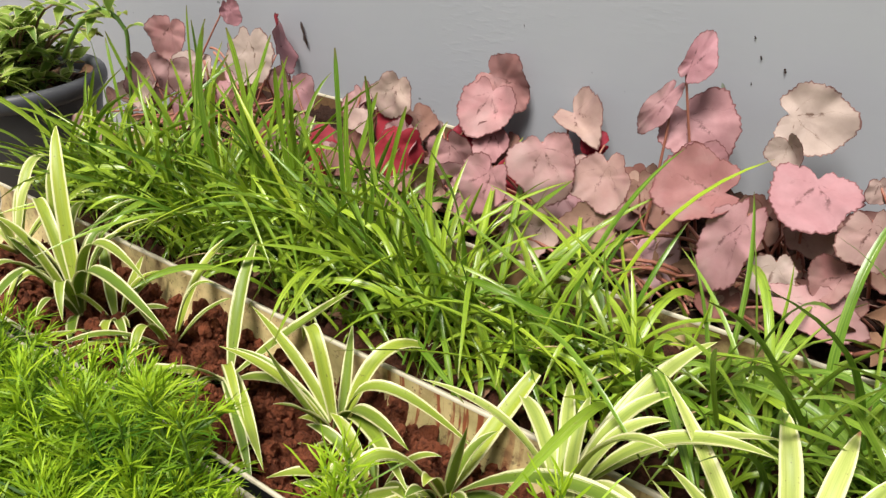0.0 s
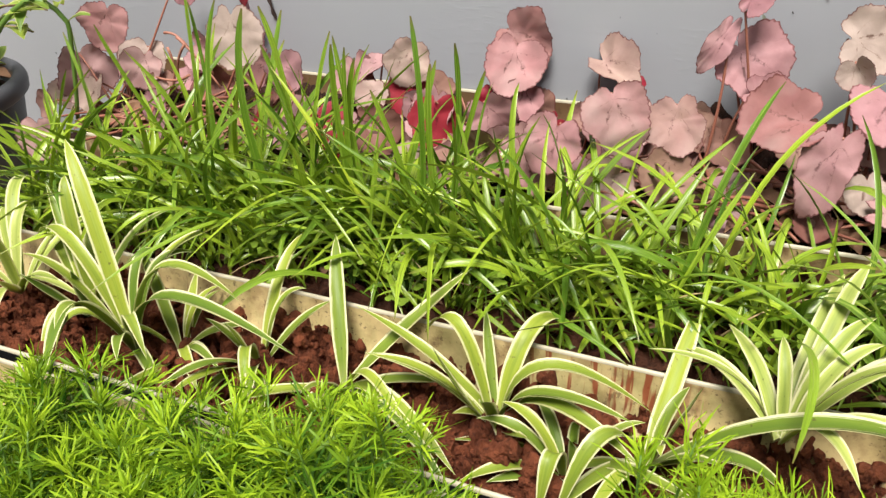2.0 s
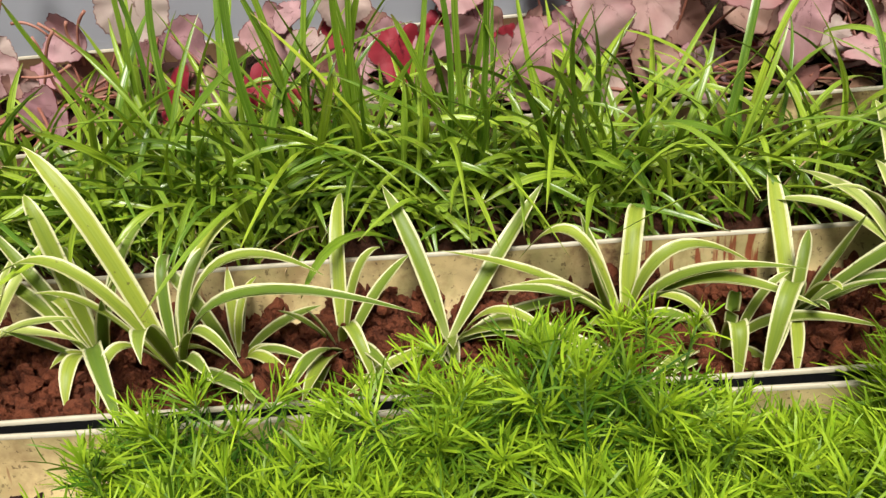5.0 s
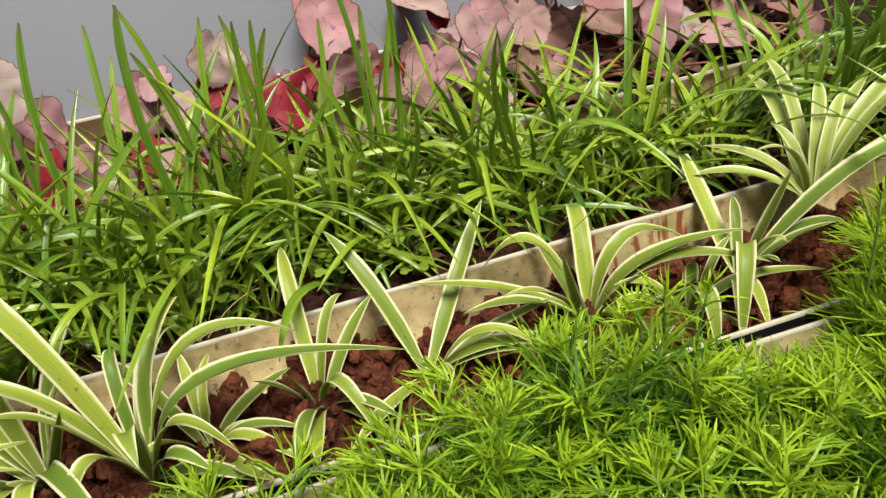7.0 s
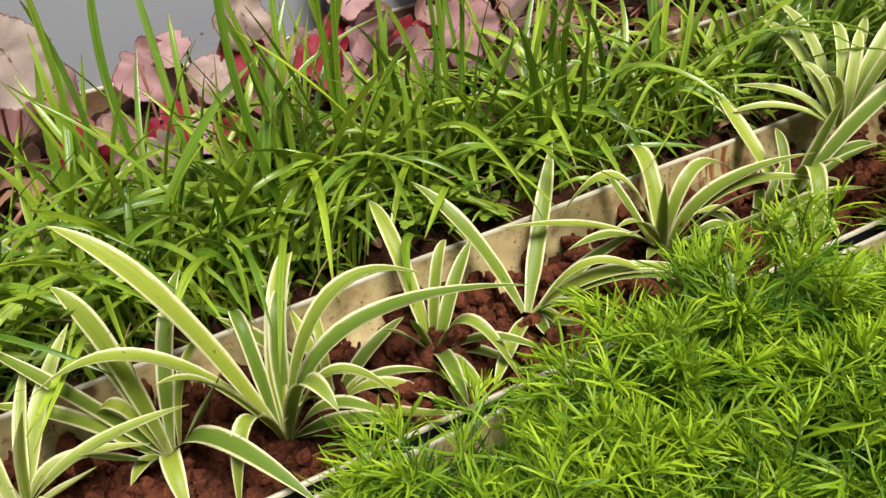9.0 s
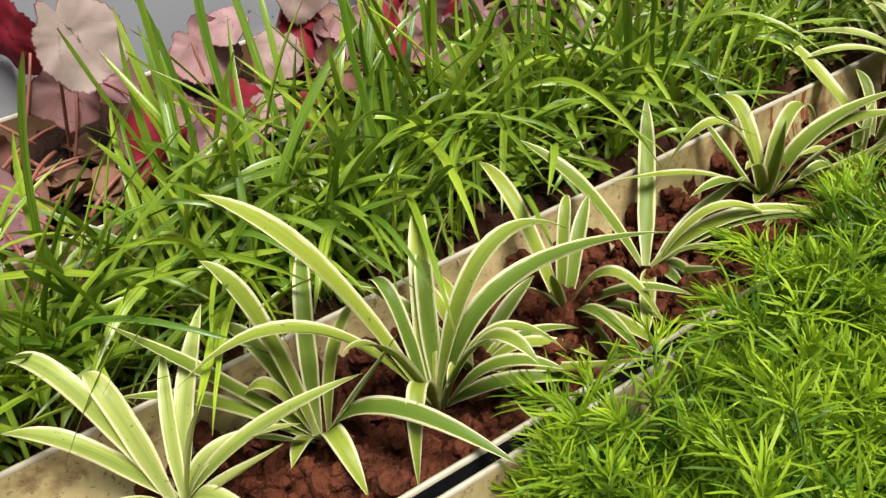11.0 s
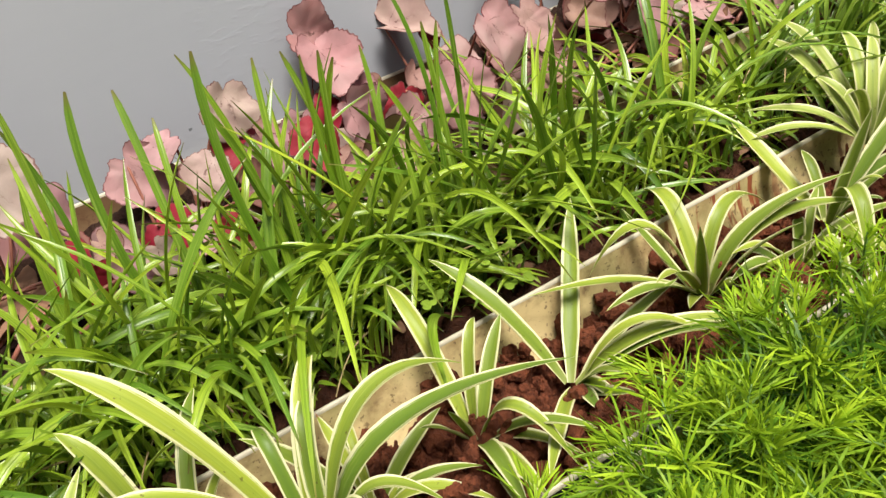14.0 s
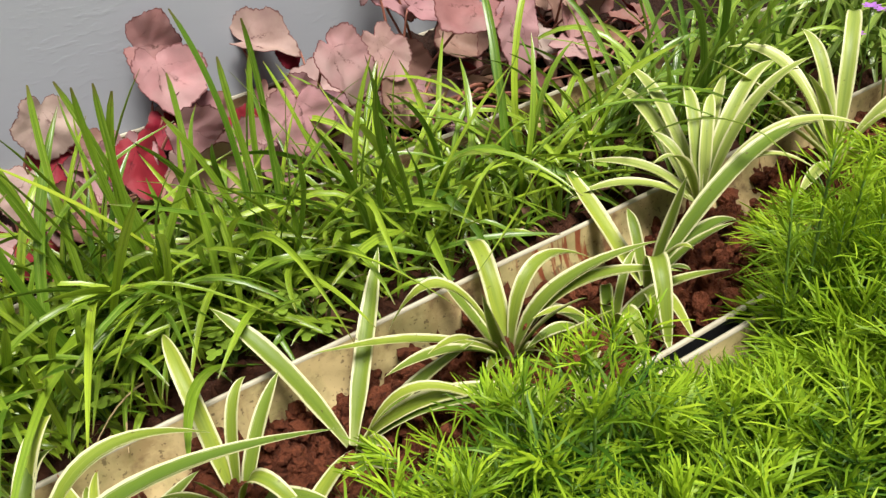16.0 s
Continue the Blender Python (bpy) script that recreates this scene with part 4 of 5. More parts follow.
# ---- begonias ----
def begonia_leaf(radius, seed, cup, aspect=1.0, fold=None, n=96, rings=7):
    """A lopsided heart-shaped leaf with a notch at its stalk, toothed ruffled edge and a thin body; the underside is red."""
    rng = random.Random(seed)
    bm = bmesh.new()
    uv = bm.loops.layers.uv.verify()
    ph = [rng.uniform(0, 6.28) for _ in range(6)]
    lop, point, droop = rng.uniform(-0.2, 0.2), rng.uniform(0.02, 0.20), rng.uniform(0.1, 0.45)
    fold = rng.choice((0.05, 0.12, 0.22, 0.4)) if fold is None else fold
    teeth = rng.choice((17, 19, 23))
    def spot(k, i, low):
        a = 2 * math.pi * k / n
        t = i / rings
        near = min(a, 2 * math.pi - a)
        out = 0.90 + 0.10 * math.cos(a) + point * math.exp(-(near / 0.4) ** 2) + lop * math.sin(a) + 0.06 * math.sin(3 * a + ph[1]) + 0.035 * math.sin(5 * a + ph[4]) + 0.03 * t * math.sin(7 * a + ph[2])
        out += 0.04 * t ** 3 * (2 * abs((teeth * a / 6.2832 + 0.1 * math.sin(5 * a + ph[3])) % 1 - 0.5) - 0.5) + 0.02 * t * math.sin(41 * a + ph[4])
        notch = 1 - 0.42 * math.exp(-((a - math.pi) / 0.2) ** 2) * t
        r = t * out * notch
        px, py = r * math.cos(a), r * math.sin(a) * aspect
        z = cup * r * r + fold * (math.sqrt(py * py + 0.02) - 0.14) + 0.15 * noise.noise(Vector((1.6 * px, 1.6 * py, ph[0]))) + 0.035 * noise.noise(Vector((3.6 * px, 3.6 * py, ph[1])))
        z += 0.02 * t ** 3 * math.sin(7 * a + ph[5]) + 0.008 * t ** 4 * math.sin(17 * a + ph[3]) - droop * max(0.0, px) ** 2 + 0.006 * math.cos(9 * a) * t
        return Vector((radius * px, radius * py, radius * z - (0.0010 if low else 0)))
    def turn(k, r):
        a = 2 * math.pi * k / n
        return (math.atan2(r * math.sin(a), r * math.cos(a) + 0.5) / (2 * math.pi)) % 1.0
    for low in (False, True):
        mid = bm.verts.new(spot(0, 0, low))
        rows = [[bm.verts.new(spot(k, i, low)) for k in range(n)] for i in range(1, rings + 1)]
        for k in range(n):
            k2 = (k + 1) % n
            f = bm.faces.new((mid, rows[0][k], rows[0][k2]))
            quads = [(f, ((k, 0), (k, 1 / rings), (k + 1, 1 / rings)))]
            for i in range(rings - 1):
                f = bm.faces.new((rows[i][k], rows[i + 1][k], rows[i + 1][k2], rows[i][k2]))
                quads.append((f, ((k, (i + 1) / rings), (k, (i + 2) / rings), (k + 1, (i + 2) / rings), (k + 1, (i + 1) / rings))))
            for f, co in quads:
                f.smooth = True
                f.material_index = 1 if low else 0
                us = [turn(a, r) for a, r in co]
                if max(us) - min(us) > 0.5:
                    us = [q + 1 if q < 0.5 else q for q in us]
                for l, q, (a, r) in zip(f.loops, us, co):
                    l[uv].uv = (q, r)
                if low:
                    f.normal_flip()
    return bm


def begonia_plant(x, y, z, leaves, label, under=22, bare=()):
    """Leaves as (x, y, z of the middle, radius in mm, azimuth and rise of the facing, spin, cup, breadth, fold, tone); under: small low leaves."""
    ob = thing("begonia", label, "plant", "begonias along the wall", (x, y, z))
    rng = random.Random(round(x * 1000) + 5)
    low = []
    for _ in range(under if x < 0.15 else 9):
        back = rng.random() < 0.15 and x < 0
        at = Vector((x + rng.uniform(-0.11, 0.11), rng.uniform(0.25, 0.40), rng.uniform(0.03, 0.08)))
        at.z += max(0.0, at.y - 0.31) * 0.45
        size = rng.uniform(22, 38)
        if any((at - Vector(q[:3])).length < 0.0005 * (size + q[3]) for q in leaves + low):
            continue
        if x > 0.15:
            at.z = rng.uniform(0.018, 0.04)
        low.append((at.x, at.y, at.z, size,
                    rng.uniform(60, 120) if back else rng.uniform(-130, -40), rng.uniform(-30, 5) if back else (rng.uniform(10, 60) if x < 0.15 else rng.uniform(55, 85)), rng.uniform(-160, -20), rng.uniform(0.1, 0.5), 1.0, None))
    for _ in range(7 if x > 0.15 else 0):
        low.append((x + rng.uniform(-0.08, 0.08), rng.uniform(0.355, 0.41), rng.uniform(0.055, 0.085), rng.uniform(24, 34), rng.uniform(-130, -50), rng.uniform(15, 50), rng.uniform(-160, -20), 0.3, 1.0, None))
    for i, leaf in enumerate(leaves + low):
        lx, ly, lz, r, az, el, spin, cup, aspect, fold, tone = leaf + (1.0, None, None)[len(leaf) - 8:]
        a, e = radians(az), radians(el)
        face = Vector((math.cos(a) * math.cos(e), math.sin(a) * math.cos(e), math.sin(e)))
        small = i >= len(leaves)
        bm = begonia_leaf(r / 1000, round(1000 * lx) + 7 * i, cup, aspect, fold, 60 if small else 96, 6 if small else 8)
        m = Matrix.Translation((lx - x, ly - y, lz - z)) @ face.to_track_quat("Z", "Y").to_matrix().to_4x4() @ pose(0, 0, 0, 0, 0, spin)
        bm.transform(m)
        # Some low leaves, all of them where x > 0.15, take the shade-darkened tones.
        blade = part("leaf", bm, (M_BEG_SHADED if small and (i % 3 == 0 or x > 0.15) else BEGONIA_TONES[tone], M_BEG_RED), ob)
        end = m @ Vector((-0.5 * r / 1000, 0, 0)) - face * 0.003
        s = bmesh.new()
        root = Vector((0.03 * math.sin(3 * i + x * 9) + 0.3 * (lx - x), 0.02 * math.cos(4 * i), -0.006))
        tube(s, bezier(root, (root + end) / 2 + Vector((0.015 * math.sin(2 * i), -0.012, 0.015)), end, 8), 0.0022, 0.0014, 7)
        part("stalk", s, M_STALK, blade, "thin ruddy leaf stalk")
    for p0, p1, p2 in bare:
        s = bmesh.new()
        o = Vector((x, y, z))
        tube(s, bezier(Vector(p0) - o, Vector(p1) - o, Vector(p2) - o, 9), 0.0022, 0.0017, 8)
        part("bare_stalk", s, M_STALK_PALE, ob, "bare pinkish leafless stalk")
    return ob


begonia_plant(-0.72, 0.34, 0.012, [
    (-0.738, 0.357, 0.150, 44, -66, 14, -110, 0.2),
    (-0.796, 0.342, 0.073, 52, -40, 8, -86, 0.2),
    (-0.658, 0.334, 0.094, 35, -60, 18, -100, 0.2),
    (-0.749, 0.188, 0.031, 35, -60, 18, -81, 0.2),
    (-0.620, 0.405, 0.195, 27, -40, 10, -79, 0.2, 0.7, 0.2, "mauve"),
    (-0.665, 0.350, 0.100, 40, -55, 30, -100, 0.15, 1.0, 0.1, "cream"),
], "dusty pink begonia beside the dark pot, soft crumpled leaves", under=12)
begonia_plant(-0.55, 0.375, 0.012, [
    (-0.455, 0.302, 0.173, 46, -70, 22, -96, 0.15, 1.0, 0.1, "cream"),
    (-0.498, 0.400, 0.158, 54, 38, 6, 30, 0.1, 0.95, 0.2, "mauve"),
    (-0.555, 0.242, 0.059, 40, -111, 23, -124, 0.2),
    (-0.596, 0.300, 0.073, 20, -104, 22, -128, 0.2),
], "begonia with bare ruddy stalks and a folded red leaf", under=4, bare=[[(-0.579, 0.33, 0.147), (-0.552, 0.33, 0.127), (-0.516, 0.33, 0.075)], [(-0.554, 0.35, 0.14), (-0.566, 0.35, 0.12), (-0.541, 0.35, 0.087)], [(-0.582, 0.31, 0.138), (-0.568, 0.31, 0.1), (-0.599, 0.31, 0.063)], [(-0.628, 0.36, 0.14), (-0.604, 0.36, 0.145), (-0.587, 0.36, 0.12)], [(-0.543, 0.3, 0.103), (-0.569, 0.3, 0.085), (-0.607, 0.3, 0.093)], [(-0.556, 0.32, 0.142), (-0.598, 0.32, 0.102), (-0.574, 0.32, 0.05)], [(-0.536, 0.37, 0.145), (-0.562, 0.37, 0.125), (-0.56, 0.37, 0.075)]])
begonia_plant(-0.32, 0.36, 0.012, [
    (-0.318, 0.401, 0.090, 42, -100, 21, -63, 0.15),
    (-0.251, 0.330, 0.086, 30, -101, 42, -109, 0.2),
    (-0.210, 0.353, 0.140, 36, -75, 16, -111, 0.2),
    (-0.236, 0.254, 0.070, 22, -54, 21, -50, 0.2),
], "pale dusty pink begonia leaning on the wall")
begonia_plant(-0.12, 0.37, 0.012, [
    (-0.073, 0.394, 0.133, 46, -75, 37, -92, 0.3),
    (-0.077, 0.425, 0.156, 42, -70, 24, -40, 0.2),
    (-0.080, 0.319, 0.089, 37, -75, 12, -63, 0.25),
    (-0.145, 0.272, 0.100, 37, 105, -20, -67, 0.2),
    (-0.150, 0.300, 0.098, 34, -95, 25, -100, 0.3),
    (-0.030, 0.276, 0.054, 31, -99, 30, -91, 0.2),
    (-0.095, 0.36, 0.09, 24, 110, -18, -76, 0.2),
], "pink begonia with cupped, dark-edged leaves")
begonia_plant(0.05, 0.37, 0.012, [
    (0.090, 0.268, 0.134, 44, -68, 26, -78, 0.15),
    (0.019, 0.249, 0.100, 41, -88, 19, -117, 0.2),
    (0.156, 0.299, 0.119, 37, -80, 27, -79, 0.2),
    (0.048, 0.425, 0.128, 42, -100, 60, -30, 0.1, 0.8, 0.9),
    (0.085, 0.41, 0.105, 20, 110, -14, -13, 0.2),
    (-0.010, 0.345, 0.068, 30, 75, -2, -55, 0.2),
], "begonia with large greyish pink leaves and red undersides")
begonia_plant(0.22, 0.36, 0.012, [
    (0.212, 0.375, 0.244, 32, -60, 8, 62, 0.1, 0.6, 0.15, "mauve"),
    (0.184, 0.365, 0.194, 40, -70, 19, 236, 0.1, 0.42, 0.15, "mauve"),
    (0.216, 0.388, 0.163, 50, -72, 38, -60, 0.15, 1.0, 0.1, "mauve"),
    (0.270, 0.288, 0.134, 48, -77, 52, -170, 0.2, 1.0, 0.45, "brown"),
    (0.204, 0.292, 0.030, 46, -65, 60, -88, 0.2),
    (0.240, 0.355, 0.135, 32, -68, 40, -17, 0.3),
], "tall begonia with an upright stalk and mauve leaves")
begonia_plant(0.36, 0.36, 0.012, [
    (0.318, 0.258, 0.108, 56, -92, 22, -105, 0.1, 0.56, 0.1, "mauve"),
    (0.337, 0.385, 0.197, 43, -79, 25, -12, 0.12, 1.0, 0.1, "cream"),
    (0.370, 0.330, 0.142, 44, -72, 62, -95, 0.1, 1.12, 0.1, "mauve"),
    (0.331, 0.360, 0.172, 22, -97, 10, -70, 0.5, 1.0, 0.4, "cream"),
    (0.362, 0.274, 0.074, 27, -78, 36, -76, 0.2, 1.0, 0.2, "cream"),
    (0.401, 0.255, 0.056, 53, -77, 55, -10, 0.1, 0.55, 0.2),
    (0.415, 0.280, 0.080, 24, -80, 40, -124, 0.4, 1.0, 0.4, "brown"),
], "begonia with broad brownish pink leaves hanging low")
begonia_plant(0.48, 0.35, 0.012, [
    (0.436, 0.290, 0.132, 31, -95, 23, -69, 0.2),
    (0.424, 0.340, 0.159, 15, -58, 14, -82, 0.2),
    (0.52, 0.35, 0.11, 38, -90, 40, -80, 0.2),
], "dusty pink begonia with torn, crinkled leaves")


# ---- pot with a shrub at the end of the row ----
POT = Vector((-0.995, 0.185, 0.0))


def flower_pot():
    ob = thing("flower_pot", "large charcoal plastic pot with a rolled rim", "pot", at=(POT.x, POT.y, GROUND_Z))
    z0 = -GROUND_Z - 0.038
    bm = bmesh.new()
    lathe(bm, [(0.0, 0.003), (0.112, 0.002), (0.118, 0.006), (0.15, z0 + 0.085), (0.15, z0 + 0.09), (0.143, z0 + 0.09), (0.112, 0.012), (0.0, 0.012)])
    part("body", bm, M_POT, ob)
    bm = bmesh.new()
    prof = [(0.142, z0 + 0.086), (0.156, z0 + 0.086), (0.1605, z0 + 0.090), (0.162, z0 + 0.098)]
    prof += [(0.150 + 0.012 * math.cos(a), z0 + 0.104 + 0.014 * math.sin(a)) for a in (math.pi * k / 8 for k in range(9))] + [(0.142, z0 + 0.086)]
    lathe(bm, prof)
    part("rim", bm, M_POT, ob)
    bm = bmesh.new()
    rings = lathe(bm, [(0.001, z0 + 0.090), (0.05, z0 + 0.088), (0.10, z0 + 0.084), (0.142, z0 + 0.078)], 40)
    for ring in rings:
        for v in ring:
            v.co.z += 0.007 * noise.noise(v.co * 40)
    part("soil", bm, M_DARK_SOIL, ob, "dark potting soil")
    return ob


flower_pot()

M_SHRUB = spider_mat("shrub_leaf", (0.12, 0.22, 0.03), (0.34, 0.44, 0.07), (0.50, 0.54, 0.22), 0.78)
M_BARK = plain_mat("brown_twig", (0.13, 0.075, 0.04), (0.24, 0.15, 0.09), 60, 0.8)


def shrub():
    ob = thing("potted_shrub", "bushy green shrub with pale-edged leaves in a dark pot", "plant", at=(POT.x, POT.y, 0.03))
    rng = random.Random(11)
    stems = []
    for s in range(38):
        az, h = rng.uniform(0, 6.28), rng.uniform(0.03, 0.16)
        reach = rng.uniform(0.04, 0.15)
        d = Vector((math.cos(az), math.sin(az), 0))
        stems.append((d * 0.03, d * 0.4 * reach + Vector((0, 0, h)), d * reach + Vector((0, 0, h * rng.uniform(0.6, 1.1)))))
    for s in range(14):
        az = rng.uniform(-2.6, 0.3)
        d = Vector((math.cos(az), math.sin(az), 0))
        reach = rng.uniform(0.06, 0.13)
        stems.append((d * 0.02, d * 0.5 * reach + Vector((0, 0, 0.06)), d * reach + Vector((0, 0, rng.uniform(0.03, 0.06)))))
    for end in ((0.16, 0.06, 0.17), (0.21, 0.075, 0.13), (0.235, 0.09, 0.16), (0.10, 0.02, 0.16), (0.12, -0.03, 0.14)):
        stems.append((Vector((0.03, 0.01, 0)), Vector((end[0] * 0.5, end[1] * 0.5, end[2] + 0.05)), Vector(end)))
    for p0, p1, p2 in stems:
        pts = bezier(p0, p1, p2, 8)
        bm = bmesh.new()
        tube(bm, pts, 0.003, 0.0014, 6)
        part("stem", bm, M_BARK, ob)
        for k in range(8):
            p = pts[min(8, 2 + round(6 * (k / 7) ** 0.6))]
            a = 2.4 * k + rng.uniform(-0.5, 0.5)
            out = Vector((math.cos(a), math.sin(a), rng.uniform(-0.3, 1.0))).normalized()
            ln = rng.uniform(0.038, 0.066)
            bm = bmesh.new()
            strap(bm, bezier(p, p + out * ln * 0.5 + Vector((0, 0, 0.008)), p + out * ln - Vector((0, 0, rng.uniform(0, 0.022))), 8), ln * rng.uniform(0.34, 0.50),
                  lambda t: max(0.04, math.sin(math.pi * min(0.99, 0.06 + 0.93 * t ** 0.85)) ** 1.15), 0.35, rng.uniform(-0.4, 0.4), across=2, wave=0.12)
            part("leaf", bm, M_SHRUB, ob)
    return ob


shrub()


def runner():
    ob = thing("hanging_runner", "bent green runner with small leaves hanging out of the pot", "plant", at=(-0.80, 0.24, 0.15))
    rng = random.Random(21)
    pts = bezier(Vector((-0.06, -0.02, -0.03)), Vector((0.06, 0.0, 0.12)), Vector((0.09, 0.02, 0.03)), 8) + bezier(Vector((0.09, 0.02, 0.02)), Vector((0.075, 0.02, -0.05)), Vector((0.05, 0.02, -0.125)), 6)
    bm = bmesh.new()
    tube(bm, pts, 0.0040, 0.0032, 7)
    part("stem", bm, M_STALK_GREEN, ob)
    for k in range(9):
        p = pts[4 + k // 2]
        a = 2.4 * k
        out = Vector((math.cos(a), 0.6 * math.sin(a), rng.uniform(0.0, 0.9))).normalized()
        ln = rng.uniform(0.03, 0.055)
        bm = bmesh.new()
        strap(bm, bezier(p, p + out * ln * 0.5 + Vector((0, 0, 0.008)), p + out * ln - Vector((0, 0, rng.uniform(0, 0.02))), 8), ln * 0.45, lambda t: max(0.05, math.sin(math.pi * min(1, 0.05 + 0.93 * t ** 1.4)) ** 0.8), 0.35, rng.uniform(-0.4, 0.4), across=2, wave=0.12)
        part("leaf", bm, M_SHRUB, ob)
    return ob


runner()


# ---- litter, weeds and marks ----
def dry_leaf(x, y, z, size, seed, label="curled dry brown leaf lying on the soil"):
    rng = random.Random(seed)
    bm = bmesh.new()
    az = rng.uniform(0, 6.28)
    d = Vector((math.cos(az), math.sin(az), 0))
    strap(bm, bezier(Vector(), d * size * 0.5 + Vector((0, 0, size * rng.uniform(0.2, 0.6))), d * size, 7), size * rng.uniform(0.45, 0.7), lambda t: max(0.08, math.sin(math.pi * min(1, 0.1 + 0.9 * t))), rng.uniform(0.3, 0.8), rng.uniform(-0.8, 0.8), 0.0006, across=2, wave=0.25)
    ob = part("dry_leaf", bm, M_DRY)
    ob.location = (x, y, z)
    return tagged(ob, label, "leaf", "dry leaves on the soil")


rng = random.Random(5)
for i in range(70):
    dry_leaf(rng.uniform(-0.74, 0.55), rng.uniform(0.235, 0.34), rng.uniform(0.012, 0.022), rng.uniform(0.025, 0.055), i)
for i in range(16):
    dry_leaf(rng.uniform(-0.62, 0.5), rng.uniform(0.03, 0.08), rng.uniform(-0.018, -0.010), rng.uniform(0.015, 0.03), 100 + i)
for i in range(15):
    a = 6.28 * i / 15
    dry_leaf(POT.x + (0.075 + 0.03 * (i % 2)) * math.cos(a), POT.y + (0.075 + 0.03 * (i % 2)) * math.sin(a), 0.052, 0.05, 200 + i, "dry leaf fallen on the pot's soil")


def fallen_stalk(x, y, z, az, length, seed):
    rng = random.Random(seed)
    d = Vector((math.cos(az), math.sin(az), 0))
    bm = bmesh.new()
    tube(bm, bezier(Vector(), d * length * 0.5 + Vector((0, 0, length * rng.uniform(0.1, 0.35))), d * length + Vector((0, 0, length * rng.uniform(0, 0.2))), 7), 0.0026, 0.0016, 6)
    ob = part("fallen_stalk", bm, M_STALK)
    ob.location = (x, y, z)
    return tagged(ob, "bare ruddy stalk lying across the soil", "stalk", "fallen stalks")


for i in range(34):
    dry_leaf(rng.uniform(0.12, 0.56), rng.uniform(0.25, 0.40), rng.uniform(0.014, 0.04), rng.uniform(0.03, 0.06), 300 + i)
for i in range(26):
    fallen_stalk(rng.uniform(0.14, 0.56), rng.uniform(0.26, 0.38), rng.uniform(0.02, 0.05), rng.uniform(-0.9, 0.9) + (math.pi if i % 2 else 0), rng.uniform(0.07, 0.13), 400 + i)
for i in range(18):
    fallen_stalk(rng.uniform(-0.64, -0.50), rng.uniform(0.25, 0.36), rng.uniform(0.015, 0.06), rng.uniform(0, 6.28), rng.uniform(0.06, 0.12), 600 + i)
for i in range(24):
    dry_leaf(rng.uniform(-0.66, -0.46), rng.uniform(0.24, 0.38), rng.uniform(0.012, 0.03), rng.uniform(0.03, 0.055), 650 + i)
for i in range(46):
    fallen_stalk(rng.uniform(-0.75, 0.52), rng.uniform(0.24, 0.37), rng.uniform(0.012, 0.03), rng.uniform(-0.6, 0.6) + (math.pi if i % 2 else 0), rng.uniform(0.05, 0.12), i)

M_STRAW = plain_mat("dry_straw", (0.34, 0.24, 0.11), (0.50, 0.38, 0.20), 60, 0.7)


def straw(x, y, z, az, length, seed):
    rng = random.Random(seed)
    d = Vector((math.cos(az), math.sin(az), 0))
    bm = bmesh.new()
    tube(bm, bezier(Vector(), d * length * 0.5 + Vector((0, 0, length * rng.uniform(0.15, 0.45))), d * length + Vector((0, 0, length * rng.uniform(0, 0.3))), 7), 0.0011, 0.0006, 5)
    ob = part("straw", bm, M_STRAW)
    ob.location = (x, y, z)
    return tagged(ob, "thin dry straw lying among the grassy leaves", "straw", "dry straws")


for i in range(36):
    straw(rng.uniform(-0.6, 0.5), rng.uniform(0.04, 0.30), rng.uniform(-0.01, 0.012), rng.uniform(0, 6.28), rng.uniform(0.05, 0.11), 500 + i)

M_CLOVER = plain_mat("clover_green", (0.15, 0.25, 0.02), (0.25, 0.37, 0.04), 60, 0.5)


def clover(x, y, z, n, seed):
    """A little weed of round leaves on thin stalks."""
    ob = thing("clover_weed", "small round-leaved green weed among grass", "plant", "clover weeds", (x, y, z))
    rng = random.Random(seed)
    for _ in range(n):
        a, r = rng.uniform(0, 6.28), rng.uniform(0.004, 0.024)
        top = Vector((r * math.cos(a), r * math.sin(a), rng.uniform(0.012, 0.04)))
        s = bmesh.new()
        tube(s, bezier(Vector((0, 0, -0.008)), top * 0.4 + Vector((0, 0, 0.01)), top, 5), 0.0007, 0.0005, 5)
        bm = bmesh.new()
        for k in range(3):
            q = a + 2.09 * k
            c = top + Vector((math.cos(q), math.sin(q), 0.15)) * 0.0040
            mid = bm.verts.new(c - Vector((0, 0, 0.001)))
            ring = [bm.verts.new(c + Vector((math.cos(u), math.sin(u), 0.1 * math.cos(2 * u))) * 0.0044) for u in (6.2832 * j / 10 for j in range(10))]
            for j in range(10):
                bm.faces.new((mid, ring[j], ring[(j + 1) % 10])).smooth = True
        blade = part("leaf", bm, M_CLOVER, ob)
        part("stalk", s, M_STALK_GREEN, blade)
    return ob


for i, (cx, cy) in enumerate(((-0.535, 0.13), (-0.545, 0.05), (-0.26, 0.05), (-0.15, 0.05), (-0.09, 0.065), (-0.077, 0.038), (0.03, 0.07), (0.30, 0.05), (0.34, -0.13))):
    clover(cx, cy, -0.014 if cy > 0 else -0.035, 9, 60 + i)

M_PURPLE = plain_mat("purple_petal", (0.30, 0.10, 0.42), (0.42, 0.18, 0.55), 90, 0.6)


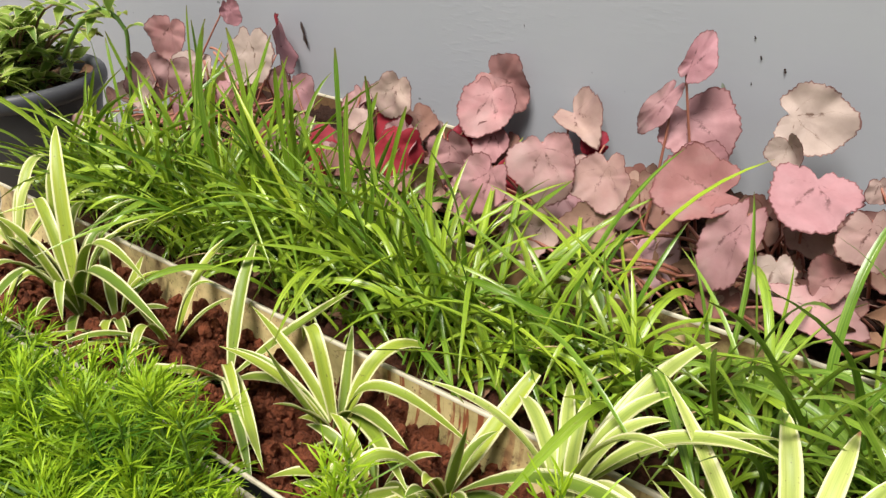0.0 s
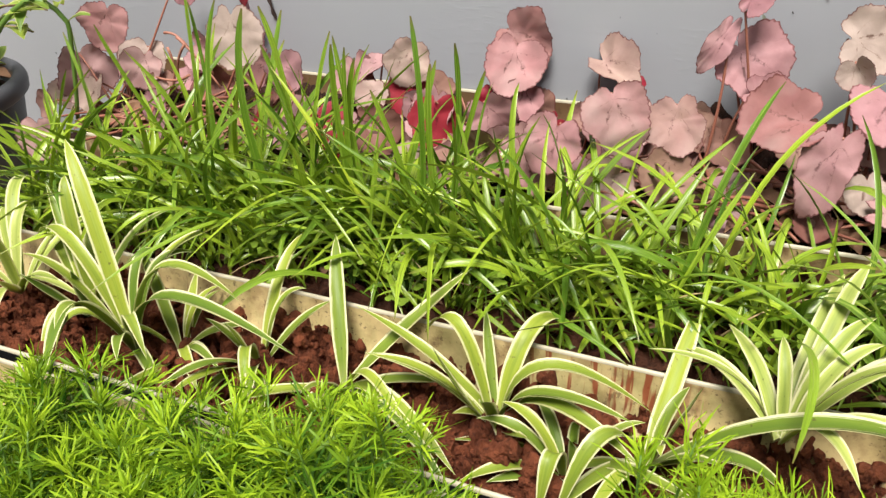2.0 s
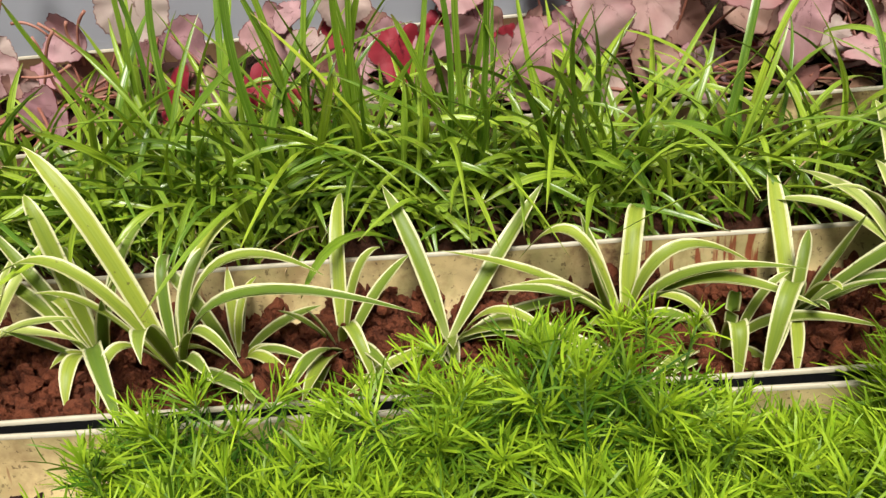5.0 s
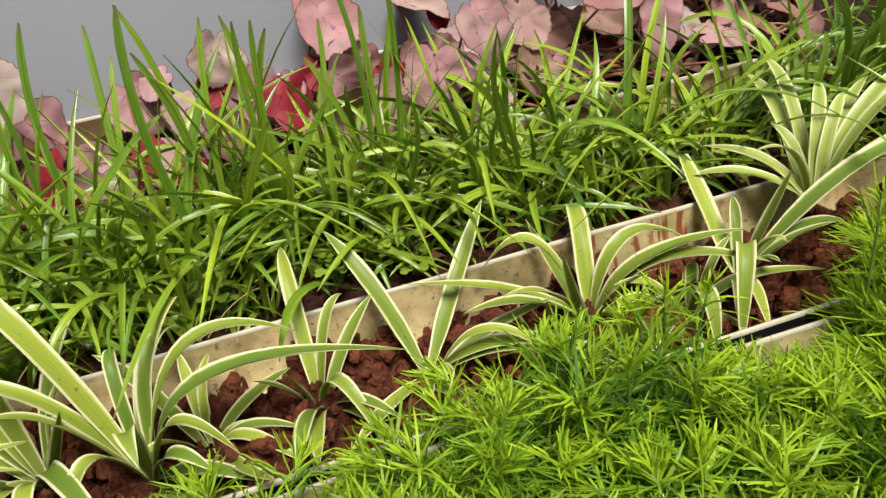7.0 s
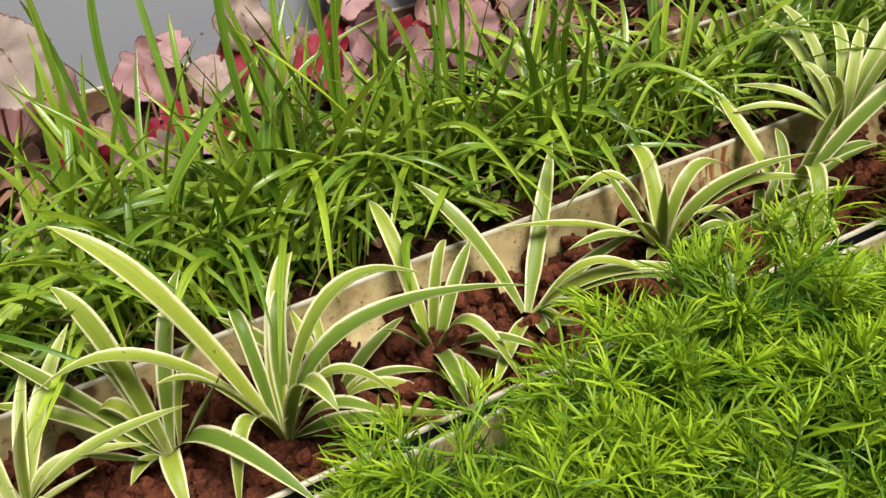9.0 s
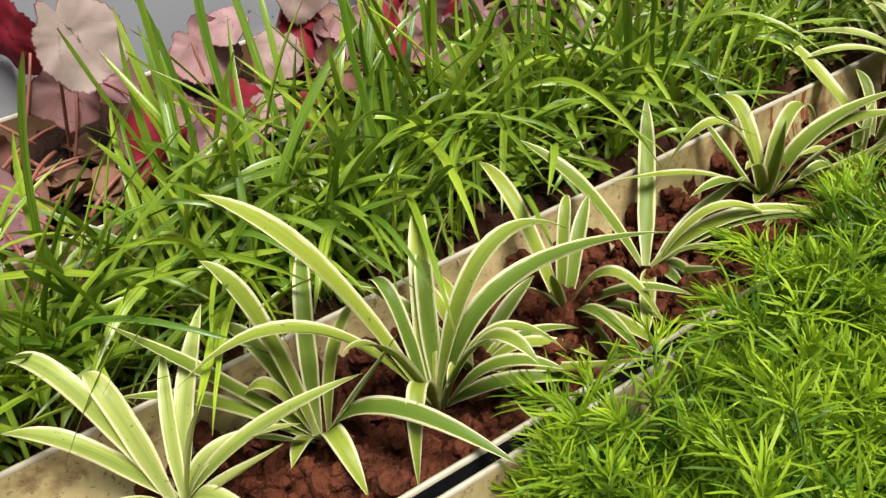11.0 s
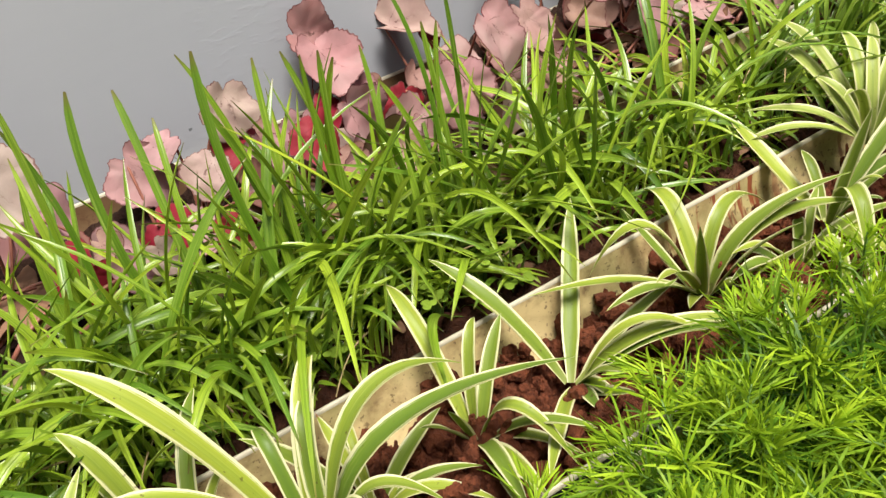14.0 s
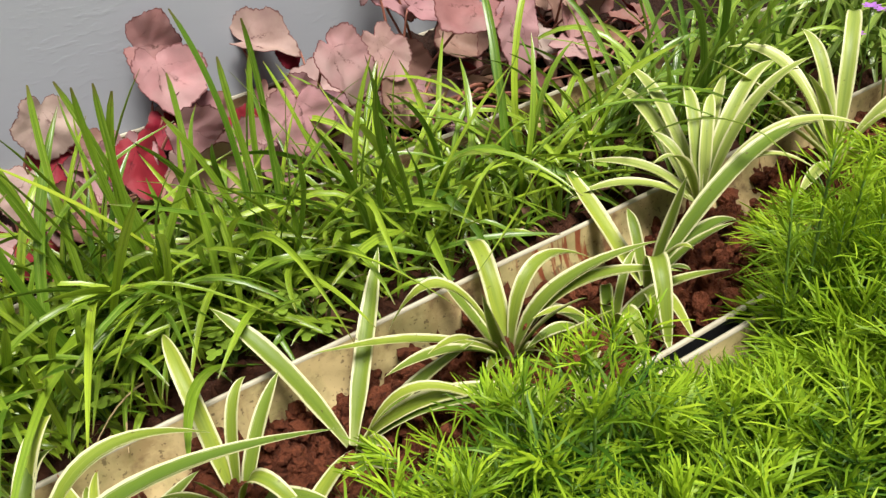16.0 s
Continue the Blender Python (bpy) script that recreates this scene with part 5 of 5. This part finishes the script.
def small_flower(x, y, z, seed):
    ob = thing("small_flower", "tiny purple flower on a thin green stalk", "flower", "purple flowers", (x, y, z))
    rng = random.Random(seed)
    s = bmesh.new()
    tube(s, [Vector((0, 0, -0.14)), Vector((0.004, 0, -0.05)), Vector()], 0.001, 0.0008, 5)
    part("stalk", s, M_STALK_GREEN, ob)
    for k in range(6):
        a = 1.047 * k + rng.uniform(-0.2, 0.2)
        d = Vector((math.cos(a), math.sin(a), 0.35))
        bm = bmesh.new()
        strap(bm, bezier(Vector(), d * 0.005, d * 0.010 - Vector((0, 0, 0.001)), 4), 0.006, lambda t: max(0.2, math.sin(math.pi * min(0.9, 0.15 + 0.8 * t))), 0.2, across=1)
        part("petal", bm, M_PURPLE, ob)
    return ob


small_flower(0.56, -0.02, 0.087, 1)
small_flower(0.61, 0.0, 0.10, 2)
small_flower(0.68, 0.03, 0.07, 3)

M_GREYLEAF = plain_mat("greyish_leaf", (0.16, 0.19, 0.14), (0.24, 0.27, 0.2), 60, 0.7)
M_DARKBIT = plain_mat("dark_withered_leaf", (0.03, 0.02, 0.018), (0.07, 0.045, 0.035), 80, 0.8)


def wall_scrap(x, z, length, wide, lean, material, label):
    """A scrap of leaf stuck to the wall."""
    bm = bmesh.new()
    d = Vector((math.sin(lean), 0, -math.cos(lean)))
    strap(bm, bezier(Vector(), d * length * 0.5 + Vector((wide * 0.3, -min(0.004, length * 0.1), 0)), d * length, 9), wide, lambda t: max(0.12, math.sin(math.pi * min(0.98, 0.06 + 0.94 * t)) * (0.75 + 0.35 * math.sin(11 * t))), 0.4, 0.5, 0.0005, up=Vector((0, -1, 0.1)), across=2, wave=0.2)
    ob = part("stuck_leaf", bm, material)
    ob.location = (x, WALL_Y - min(0.003, length * 0.3), z)
    return tagged(ob, label, "leaf")


for sx, sz, sl in ((0.25, 0.261, 0.004), (0.26, 0.24, 0.005), (0.288, 0.23, 0.006), (-0.054, 0.235, 0.003), (0.254, 0.208, 0.003)):
    wall_scrap(sx, sz, sl, sl * 0.7, 0.3, M_DARKBIT, "tiny dark speck of dirt on the grey wall")
wall_scrap(-0.488, 0.185, 0.045, 0.012, 0.25, M_DARKBIT, "dark withered leaf stuck to the wall")
wall_scrap(0.222, 0.203, 0.026, 0.007, 0.35, M_GREYLEAF, "small greyish green leaf stuck to the wall")
